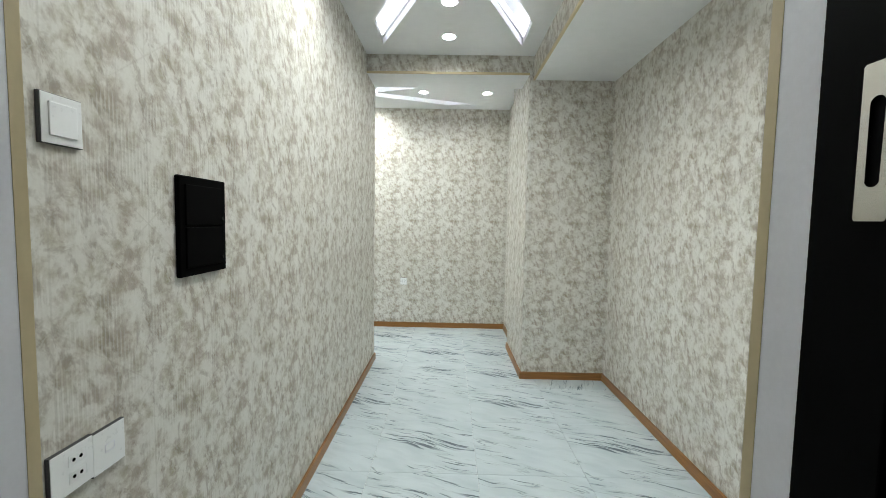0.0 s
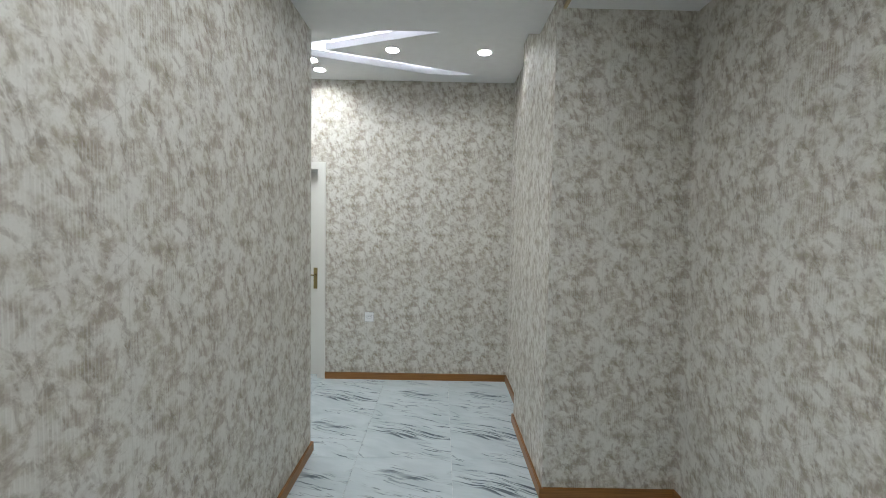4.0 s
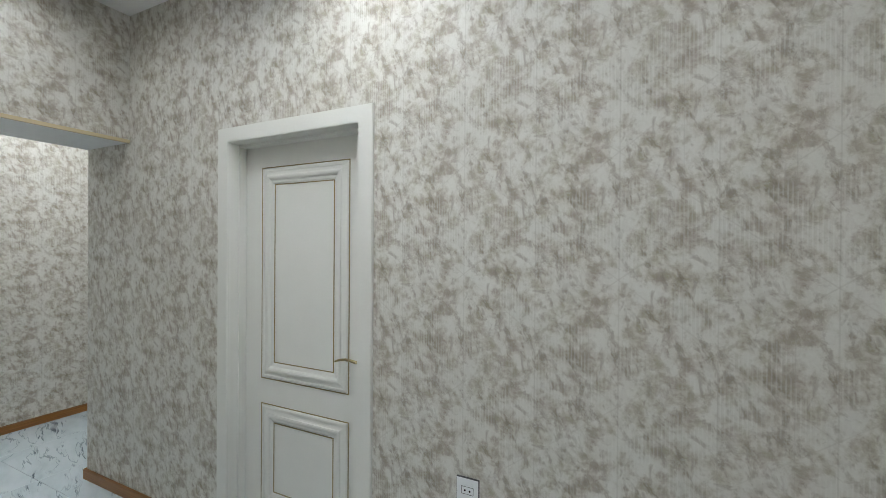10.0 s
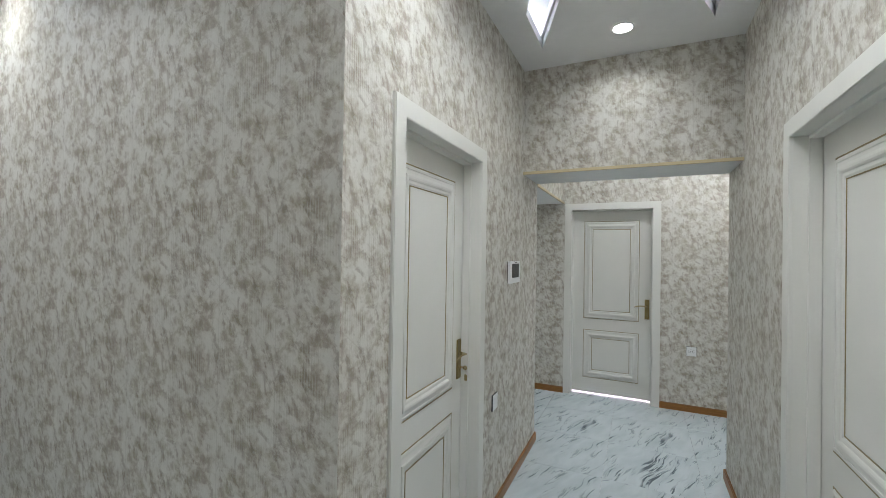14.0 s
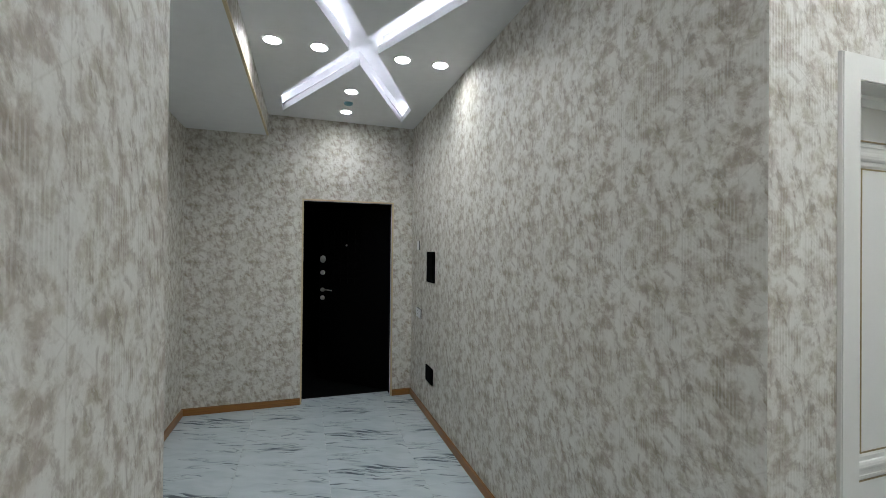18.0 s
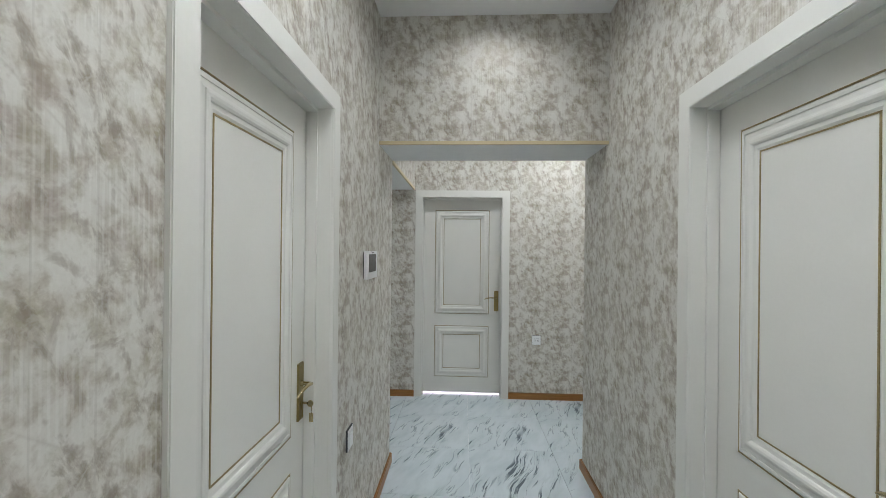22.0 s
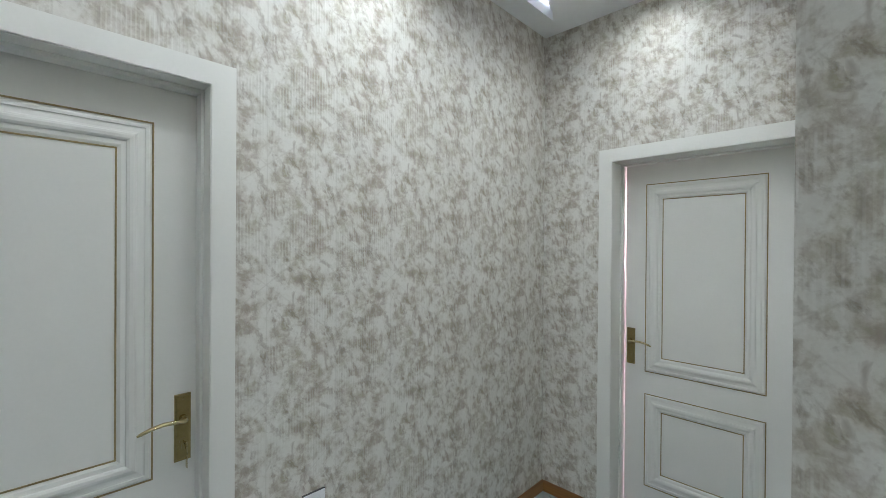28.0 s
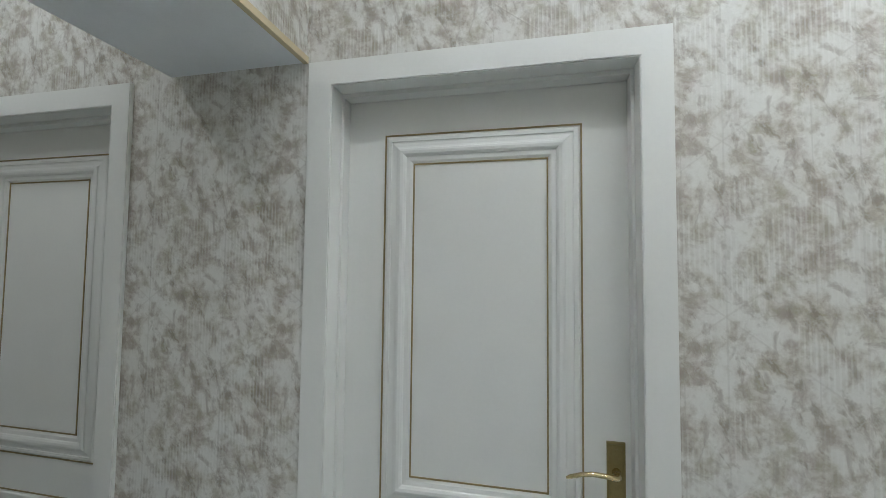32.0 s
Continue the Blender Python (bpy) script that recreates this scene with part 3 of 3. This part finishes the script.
def room_door(name, m, hand, label, ajar=0.0, gap=0.003, key=False, recess=0.095, slack=0.0):
    """A white panelled door in its frame, seen from -y; hand: +1 with the handle to the right."""
    door = tagged(new(name), label, "door", "white room doors", "structure")
    door.matrix_world = m
    # casing round the opening
    bm = bmesh.new()
    rim = [bm.verts.new((x, 0.0, z)) for x, z in ((-0.4775, 0), (-0.4025, 0), (-0.4025, 2.027), (0.4025, 2.027), (0.4025, 0), (0.4775, 0), (0.4775, 2.1), (-0.4775, 2.1))]
    face = bm.faces.new(rim)
    front = bmesh.ops.extrude_face_region(bm, geom=[face])["geom"]
    bmesh.ops.translate(bm, vec=(0, -0.013, 0), verts=[v for v in front if isinstance(v, bmesh.types.BMVert)])
    bmesh.ops.bevel(bm, geom=[e for e in bm.edges if all(v.co.y < -0.012 for v in e.verts)], offset=0.003, segments=2, affect="EDGES")
    part("casing", bm, DOORPAINT, door)
    # lining with a stop
    for d in ((-0.44, -0.4025, 0.0, recess + 0.055, 0, 2.065), (0.4025, 0.44, 0.0, recess + 0.055, 0, 2.065), (-0.4025, 0.4025, 0.0, recess + 0.055, 2.027, 2.065),
              (-0.4025, -0.3935, recess - 0.045, recess - 0.002, 0, 2.027), (0.3935, 0.4025, recess - 0.045, recess - 0.002, 0, 2.027), (-0.3935, 0.3935, recess - 0.045, recess - (0.002 if ajar else 0.0002), 2.019 if ajar else 2.014, 2.027)):
        bm = bmesh.new()
        soft_box(bm, *d, 0.0015)
        part("jamb", bm, DOORPAINT, door)
    bm = bmesh.new()
    free, hung = 0.4005 - slack, 0.4005
    soft_box(bm, -(hung if hand > 0 else free), free if hand > 0 else hung, 0.0, 0.04, gap, 2.022, 0.002)
    leaf = part("leaf", bm, DOORPAINT, door)
    leaf.matrix_basis = Matrix.Translation((-hand * 0.4005, recess, 0)) @ pose(0, 0, 0, 0, 0, hand * ajar) @ Matrix.Translation((hand * 0.4005, 0, 0))
    profile = [(0.006, 0.0), (0.0085, 0.0045), (0.014, 0.0068), (0.022, 0.0070), (0.0235, 0.0045), (0.028, 0.0045), (0.038, 0.0062), (0.044, 0.0085), (0.0455, 0.0120), (0.052, 0.0135), (0.060, 0.0125), (0.066, 0.0090), (0.0685, 0.0055), (0.072, 0.0050), (0.080, 0.0045), (0.088, 0.0)]
    for nm, z0, z1 in (("upper_moulding", 0.835, 1.908), ("lower_moulding", 0.181, 0.710)):
        bm = bmesh.new()
        ring(bm, 0.28, z0, z1, 0.0, profile)
        part(nm, bm, DOORPAINT, leaf)
        for inset in (0.0, 0.0885):
            bm = bmesh.new()
            ring(bm, 0.28, z0, z1, 0.0006, [(inset, 0.0), (inset, 0.0028), (inset + LINE, 0.0028), (inset + LINE, 0.0)])
            part("gold_line", bm, GOLDLINE, leaf, "thin dark gold line")
    # handle on a long plate
    plate_m = Matrix.Translation((hand * 0.357, 0.0, 0.972))
    bm = bmesh.new()
    ring(bm, 0.0225, -0.104, 0.104, 0.0, [(0.0, 0.0), (0.0, 0.006), (0.0015, 0.0085), (0.0045, 0.0085), (0.0060, 0.0068), (0.0062, 0.0068)])
    bm.faces.new([bm.verts.new((x, -0.0068, z)) for x, z in ((-0.0163, -0.0978), (0.0163, -0.0978), (0.0163, 0.0978), (-0.0163, 0.0978))])
    plate = part("lock_plate", bm, BRASS, leaf, "long antique brass lock plate")
    plate.matrix_basis = plate_m
    bm = bmesh.new()
    disc(bm, (0, -0.007, 0.03), (0, -1, 0), 0.011, 0.010, 20, 0.009)
    tube(bm, [(0, -0.015, 0.03), (0, -0.036, 0.030), (-hand * 0.006, -0.046, 0.031), (-hand * 0.03, -0.050, 0.036), (-hand * 0.06, -0.050, 0.038), (-hand * 0.09, -0.048, 0.033), (-hand * 0.115, -0.045, 0.024), (-hand * 0.124, -0.044, 0.020)],
         [0.008, 0.008, 0.0085, 0.0075, 0.007, 0.0065, 0.006, 0.0035], 12, 0.85)
    lever = part("lever", bm, POLISHED, door, "curved brass lever handle", True)
    lever.matrix_basis = leaf.matrix_basis @ plate_m
    bm = bmesh.new()
    disc(bm, (0, -0.0075, -0.042), (0, -1, 0), 0.0095, 0.004, 18)
    soft_box(bm, -0.004, 0.004, -0.0125, -0.0075, -0.066, -0.046, 0.001)
    cyl = part("lock_cylinder", bm, BRASS, door, "", True)
    cyl.matrix_basis = leaf.matrix_basis @ plate_m
    for sz in (0.090, -0.090):
        bm = bmesh.new()
        disc(bm, (0, -0.0078, sz), (0, -1, 0), 0.004, 0.0014, 12, 0.003)
        s = part("screw", bm, BRASS, door)
        s.matrix_basis = leaf.matrix_basis @ plate_m
    if key:
        bm = bmesh.new()
        soft_box(bm, -0.0012, 0.0012, -0.034, -0.011, -0.046, -0.038, 0.0004, 1)
        disc(bm, (-0.0012, -0.042, -0.044), (1, 0, 0), 0.012, 0.0024, 18)
        tube(bm, [(0, -0.046, -0.050), (0.003, -0.047, -0.065), (0.001, -0.046, -0.082)], [0.0016, 0.0016, 0.0016], 6)
        soft_box(bm, 0.0, 0.002, -0.053, -0.038, -0.112, -0.080, 0.0005, 1)
        k = part("key", bm, POLISHED, door, "brass key in the lock with a second key hanging")
        k.matrix_basis = leaf.matrix_basis @ plate_m
    return door


WHITEDOOR = "closed white panelled door with gold lines and brass handle"
room_door("door_1", pose(DOORS["A"], YN, 0), 1, WHITEDOOR)
room_door("door_2", pose(DOORS["B"], YS, 0, 0, 0, 180), 1, WHITEDOOR + ", keys in the lock", key=True)
room_door("door_3", pose(XW, DOORS["C"], 0, 0, 0, 90), 1, WHITEDOOR + ", daylight under it, keys in the lock", gap=0.017, key=True)
room_door("door_4", pose(DOORS["D"], YH, 0), -1, "white panelled door standing slightly ajar, daylight at its edge", ajar=1.1, gap=0.014, recess=0.16, slack=0.008)
room_door("door_5", pose(XW, DOORS["E"], 0, 0, 0, 90), -1, WHITEDOOR)

# bright rooms behind two of the doors
def bright_room(name, x0, x1, y0, y1, lamp_at, lamp_to, near, watts, tint):
    """A plain closed room; near: the number of the side that the hall's own wall closes."""
    for i, (nm, d) in enumerate((("floor", (x0, x1, y0, y1, -0.1, -0.004)), ("ceiling", (x0, x1, y0, y1, 2.75, 2.85)), ("wall", (x0 - 0.1, x0, y0, y1, -0.1, 2.85)), ("wall", (x1, x1 + 0.1, y0, y1, -0.1, 2.85)),
                  ("wall", (x0, x1, y0 - 0.1, y0, -0.1, 2.85)), ("wall", (x0, x1, y1, y1 + 0.1, -0.1, 2.85)))):
        if i == near:
            continue
        bm = bmesh.new()
        box(bm, *d)
        structure(nm + "_" + name, bm, ROOMPAINT, "plain pale surface of a bright room", nm)
    la = bpy.data.lights.new("daylight_" + name, "AREA")
    la.shape, la.size, la.size_y, la.energy, la.color = "RECTANGLE", 1.2, 1.3, watts, tint
    ob = new("daylight_" + name, la)
    ob.matrix_world = look(lamp_at, lamp_to)


bright_room("room_west", -1.9, -0.15, -1.9, 0.3, (-1.85, -0.45, 1.5), (0, -0.6, 0.5), 3, DAY, (1.0, 0.82, 0.95))
bright_room("room_north", -0.6, 1.9, 1.656, 3.6, (0.7, 3.55, 1.5), (0.7, 1.6, 0.8), 4, DAY * 0.4, (1.0, 0.68, 0.75))


# ---- entrance door, standing half open ----
for d in ((EX0 - 0.02, EX0 + 0.0025, YF - 0.07, YF - 0.0135, 0, EZ - 0.0025), (EX1 - 0.0025, EX1 + 0.02, YF - 0.07, YF - 0.0135, 0, EZ - 0.0025), (EX0 - 0.02, EX1 + 0.02, YF - 0.07, YF - 0.0135, EZ - 0.0025, EZ + 0.02)):
    bm = bmesh.new()
    box(bm, *d)
    structure("trim_reveal", bm, PLASTER, "pale lilac plastered entrance reveal", "trim")

ent = tagged(new("door_6"), "black steel entrance door with chrome locks, half open", "door", kind="structure")
ent.matrix_world = pose(0, 0, 0)
for d in ((EX0 - 0.02, EX0 + 0.004, YF - TH - 0.01, YF - 0.07, 0, EZ), (EX1 - 0.004, EX1 + 0.02, YF - TH - 0.01, YF - 0.07, 0, EZ), (EX0 + 0.004, EX1 - 0.004, YF - TH - 0.01, YF - 0.07, EZ - 0.004, EZ + 0.02)):
    bm = bmesh.new()
    soft_box(bm, *d, 0.002)
    part("door_frame", bm, BLACKMETAL, ent)
bm = bmesh.new()
outer = [bm.verts.new((x, 0.0, z)) for x, z in ((0.002, 0), (0.028, 0), (0.030, 0.002), (0.030, 0.138), (0.028, 0.140), (0.002, 0.140), (0, 0.138), (0, 0.002))]
slot = [bm.verts.new((0.015 + 0.007 * math.cos(k * math.pi / 8), 0.0, (0.103 if k <= 8 else 0.037) + 0.007 * math.sin(k * math.pi / 8))) for k in range(16)]
edges = [bm.edges.new((loop[k], loop[(k + 1) % len(loop)])) for loop in (outer, slot) for k in range(len(loop))]
plate_face = [f for f in bmesh.ops.triangle_fill(bm, edges=edges, use_beauty=True)["geom"] if isinstance(f, bmesh.types.BMFace)]
raised = bmesh.ops.extrude_face_region(bm, geom=plate_face)["geom"]
bmesh.ops.translate(bm, vec=(0, 0.0025, 0), verts=[p for p in raised if isinstance(p, bmesh.types.BMVert)])
strike = part("strike_plate", bm, CHROME, ent, "steel strike plate with a long slot")
strike.matrix_basis = Matrix.Translation((EX1 - 0.004, YF - 0.149, 1.435)) @ pose(0, 0, 0, 0, 0, 90)

swing = Matrix.Translation((EX0 - 0.045, YF - 0.16, 0)) @ pose(0, 0, 0, 0, 0, -43)
bm = bmesh.new()
soft_box(bm, 0.0, 1.0, 0.0, 0.05, 0.012, 2.035, 0.004)
leaf = part("leaf", bm, BLACKMETAL, ent)
leaf.matrix_basis = swing
for r in range(7):
    for c in range(4):
        bm = bmesh.new()
        cx, cz = 0.44 + c * 0.10, 1.745 - r * 0.092
        pts = [bm.verts.new((cx + sx * 0.044, 0.0495, cz + sz * 0.038)) for sx, sz in ((-1, -1), (1, -1), (1, 1), (-1, 1))]
        top = [bm.verts.new((cx + sx * 0.030, 0.057, cz + sz * 0.024)) for sx, sz in ((-1, -1), (1, -1), (1, 1), (-1, 1))]
        for i in range(4):
            bm.faces.new((pts[i], pts[(i + 1) % 4], top[(i + 1) % 4], top[i]))
        bm.faces.new(top)
        part("embossed_square", bm, BLACKMETAL, leaf)
for nm, x, z, sx, sz in (("lock_cover", 0.945, 1.44, 0.042, 0.044), ("lock_cover", 0.945, 1.28, 0.034, 0.028), ("lock_cover", 0.945, 0.98, 0.034, 0.027), ("handle_rose", 0.945, 1.075, 0.030, 0.026)):
    bm = bmesh.new()
    lathe(bm, [(0.0, 0.012), (0.75, 0.012), (0.93, 0.009), (1.0, 0.0)], 24)
    bmesh.ops.scale(bm, vec=(sx, sz, 1.0), verts=bm.verts)
    p = part(nm, bm, NICKEL, leaf, "satin chrome cover", True)
    p.matrix_basis = Matrix.Translation((x, 0.05, z)) @ pose(0, 0, 0, -90, 0, 0)
bm = bmesh.new()
tube(bm, [(0.945, 0.055, 1.075), (0.945, 0.085, 1.075), (0.935, 0.098, 1.076), (0.90, 0.101, 1.082), (0.84, 0.10, 1.082), (0.775, 0.097, 1.074)], [0.009, 0.009, 0.0095, 0.008, 0.007, 0.005], 12)
part("lever", bm, NICKEL, leaf, "curved chrome lever handle", True)
bm = bmesh.new()
disc(bm, (0.60, 0.0495, 1.607), (0, 1, 0), 0.013, 0.006, 20, 0.010)
part("peephole", bm, NICKEL, leaf, "round chrome peephole")

# landing outside the entrance; its unlit look is put into a near-black colour
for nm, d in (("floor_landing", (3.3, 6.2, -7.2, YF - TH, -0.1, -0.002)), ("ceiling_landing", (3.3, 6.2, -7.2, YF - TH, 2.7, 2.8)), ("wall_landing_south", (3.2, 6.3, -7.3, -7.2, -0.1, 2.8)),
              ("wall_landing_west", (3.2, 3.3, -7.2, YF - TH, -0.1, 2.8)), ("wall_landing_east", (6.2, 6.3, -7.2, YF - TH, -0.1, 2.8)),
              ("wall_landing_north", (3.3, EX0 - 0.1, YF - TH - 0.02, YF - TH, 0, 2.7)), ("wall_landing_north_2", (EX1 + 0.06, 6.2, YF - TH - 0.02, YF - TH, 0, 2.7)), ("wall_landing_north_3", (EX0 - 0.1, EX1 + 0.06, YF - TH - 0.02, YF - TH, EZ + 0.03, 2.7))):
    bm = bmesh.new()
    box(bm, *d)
    structure(nm, bm, DARKROOM, "near-black surface, coloured to pass for the unlit stair landing", nm.split("_")[0])


# ---- wall fittings ----
def socket(m, label, kind="socket", dark=False, hw=0.0425):
    """A square wall plate seen from -y: a single socket, a double socket, a data outlet or a switch with its rocker."""
    rocker = kind == "switch"
    so = thing("wall_switch" if rocker else "wall_socket", m, label, "switch" if rocker else "socket", "wall plates")
    bm = bmesh.new()
    soft_box(bm, -hw, hw, -0.010, -0.0085 if dark else 0.0, -0.0455, 0.0455, 0.0007 if dark else 0.002)
    part("plate", bm, WHITEPLASTIC, so)
    if dark:
        # dark frame; its colour also gives the shade round the plate's edge
        bm = bmesh.new()
        soft_box(bm, -hw - 0.0015, hw + 0.0015, -0.0085, 0.0, -0.047, 0.047, 0.001)
        part("dark_backing", bm, BEZEL, so, "dark grey back frame that doubles as edge shade")
    if rocker:
        bm = bmesh.new()
        soft_box(bm, -0.029, 0.029, -0.0135, -0.009, -0.031, 0.031, 0.0015)
        part("rocker", bm, WHITEPLASTIC, so)
    elif kind == "data":
        bm = bmesh.new()
        ring(bm, 0.013, -0.008, 0.010, -0.0095, [(0.0, 0.0), (0.0, 0.0014), (0.0018, 0.0014), (0.0018, 0.0)])
        part("rim", bm, PLASTER, so)
    elif kind == "double":
        for sz in (0.018, -0.016):
            bm = bmesh.new()
            soft_box(bm, -0.010, 0.030, -0.0104, -0.0095, sz - 0.012, sz + 0.012, 0.0008, 1)
            insert = part("insert", bm, WHITEPLASTIC, so)
            for sx in (0.002, 0.018):
                bm = bmesh.new()
                disc(bm, (sx, -0.0103, sz), (0, -1, 0), 0.0038, 0.0006, 14)
                part("contact_hole", bm, BLACKPLASTIC, insert)
    else:
        # dark ring drawn for the shadow gap round the insert
        bm = bmesh.new()
        ring(bm, 0.024, -0.012, 0.016, -0.0095, [(0.0, 0.0), (0.0, 0.0012), (0.0012, 0.0012), (0.0012, 0.0)])
        part("rim", bm, SCREEN, so)
        bm = bmesh.new()
        soft_box(bm, -0.0222, 0.0222, -0.0115, -0.0095, -0.0102, 0.0142, 0.0006, 1)
        part("insert", bm, WHITEPLASTIC, so)
        for sx in (-0.0095, 0.0095):
            bm = bmesh.new()
            disc(bm, (sx, -0.0113, 0.002), (0, -1, 0), 0.0038, 0.0006, 14)
            part("contact_hole", bm, BLACKPLASTIC, so)
    return so


WHITESOCKET = "square white socket plate on papered wall"
socket(pose(4.001, YN, 0.616), WHITESOCKET, dark=True)
socket(pose(XW, -0.089, 0.597, 0, 0, 90), WHITESOCKET, dark=True)
socket(pose(2.412, YS, 0.655, 0, 0, 180), "square white switch plate low on papered wall", "switch", True)
socket(pose(XL, -4.738, 1.605, 0, 0, 90), "square white light switch on papered wall", "switch", True)
socket(pose(XL, -4.7475, 0.924, 0, 0, 90), "white double socket plate on papered wall", "double", True, 0.047)
socket(pose(XL, -4.6575, 0.920, 0, 0, 90), "white data socket plate on papered wall", "data", True)

ic = thing("video_intercom", pose(2.06, YS, 1.415, 0, 0, 180), "white video intercom with a dark screen on papered wall", "intercom")
bm = bmesh.new()
soft_box(bm, -0.117, 0.117, -0.024, -0.004, -0.073, 0.073, 0.004, 3)
part("body", bm, WHITEPLASTIC, ic)
# dark slab added for the shadow between body and wall
bm = bmesh.new()
soft_box(bm, -0.111, 0.111, -0.004, 0.0, -0.067, 0.067, 0.001)
part("dark_backing", bm, SCREEN, ic, "thin dark slab for the shadow behind the body")
bm = bmesh.new()
soft_box(bm, -0.084, 0.082, -0.0252, -0.022, -0.037, 0.056, 0.001)
part("screen", bm, SCREEN, ic, "dark glossy screen")
bm = bmesh.new()
soft_box(bm, -0.014, 0.026, -0.0246, -0.022, 0.063, 0.068, 0.0003, 1)
part("maker_mark", bm, BEZEL, ic, "small grey mark above the screen")
for i in range(5):
    bm = bmesh.new()
    soft_box(bm, -0.084 + i * 0.036, -0.058 + i * 0.036, -0.0250, -0.022, -0.060, -0.052, 0.0008, 1)
    part("button", bm, WHITEPLASTIC, ic)

fb = thing("fuse_box", pose(XL, -4.287, 1.40, 0, 0, 90), "flat black plastic fuse box cover on papered wall", "fuse box")
bm = bmesh.new()
soft_box(bm, -0.1175, 0.1175, -0.014, 0.0, -0.142, 0.142, 0.004, 3)
part("frame", bm, BLACKPLASTIC, fb)
for nm, z0, z1 in (("upper_flap", 0.003, 0.118), ("lower_flap", -0.118, -0.003)):
    bm = bmesh.new()
    soft_box(bm, -0.094, 0.096, -0.019, -0.012, z0, z1, 0.002)
    f = part(nm, bm, BLACKPLASTIC, fb)
    bm = bmesh.new()
    disc(bm, (0.088, -0.0188, z0 + 0.02), (0, -1, 0), 0.005, 0.002, 14)
    part("latch", bm, SCREEN, f, "small dark latch")

lb = thing("cable_box", pose(XL, -4.30, 0.41, 0, 0, 90), "small flat black cover low on papered wall", "cover plate")
bm = bmesh.new()
soft_box(bm, -0.105, 0.105, -0.016, 0.0, -0.075, 0.075, 0.008, 3)
part("cover", bm, BLACKPLASTIC, lb)
bm = bmesh.new()
soft_box(bm, -0.075, 0.075, -0.019, -0.014, -0.050, 0.050, 0.003)
part("flap", bm, BLACKPLASTIC, lb)


# ---- floor ----
STEP, DEEP, JX, JY, GAP = 0.6135, 0.62, 4.165, -3.255, 0.0018
rects = [(XL - 0.03, XR + 0.03, YF - TH, YP0 + 0.03), (XL - 0.03, XP + 0.03, YP0, YB), (LX0 - 0.02, XE + 0.03, YS - 0.03, YN + 0.03), (LX0, DOORS["B"] + 0.45, YS - 0.15, YS), (DOORS["A"] - 0.45, DOORS["A"] + 0.45, YN, YN + 0.15),
         (XW - 0.16, LX0 + 0.02, YEND - 0.03, YH + 0.16)]
bm = bmesh.new()
for i, (x0, x1, y0, y1) in enumerate(rects):
    box(bm, x0, x1, y0, y1, -0.12 - 0.004 * i, -0.0035 - 0.0006 * i)
ground = structure("floor", bm, GROUT, "pale grout bed under polished marble tiles", "floor")
for i in range(-8, 4):
    for j in range(-5, 9):
        cx0, cy0 = JX + i * STEP, JY + j * DEEP
        hits = []
        for x0, x1, y0, y1 in rects:
            a, b, c, d = max(cx0, x0), min(cx0 + STEP, x1), max(cy0, y0), min(cy0 + DEEP, y1)
            if b - a > 0.01 and d - c > 0.01:
                hits.append((a, b, c, d))
        if not hits:
            continue
        a, b = min(h[0] for h in hits), max(h[1] for h in hits)
        c, d = min(h[2] for h in hits), max(h[3] for h in hits)
        bm = bmesh.new()
        x0, x1, y0, y1 = a - cx0 + GAP / 2, b - cx0 - GAP / 2, c - cy0 + GAP / 2, d - cy0 - GAP / 2
        low = [bm.verts.new((x, y, -0.010)) for x, y in ((x0, y0), (x1, y0), (x1, y1), (x0, y1))]
        mid = [bm.verts.new((x, y, -0.0012)) for x, y in ((x0, y0), (x1, y0), (x1, y1), (x0, y1))]
        e = 0.0012
        top = [bm.verts.new((x, y, 0.0)) for x, y in ((x0 + e, y0 + e), (x1 - e, y0 + e), (x1 - e, y1 - e), (x0 + e, y1 - e))]
        for lo, hi in ((low, mid), (mid, top)):
            for k in range(4):
                bm.faces.new((lo[k], lo[(k + 1) % 4], hi[(k + 1) % 4], hi[k]))
        bm.faces.new(top)
        turned = i == 2 and j == 2      # the cut strip before the pillar is laid crosswise
        if turned:
            bmesh.ops.rotate(bm, cent=(0, 0, 0), matrix=Matrix.Rotation(-math.pi / 2, 3, "Z"), verts=bm.verts)
        t = part("tile", bm, MARBLE, ground)
        t.location = (cx0, cy0, 0)
        if turned:
            t.rotation_euler = (0, 0, math.pi / 2)
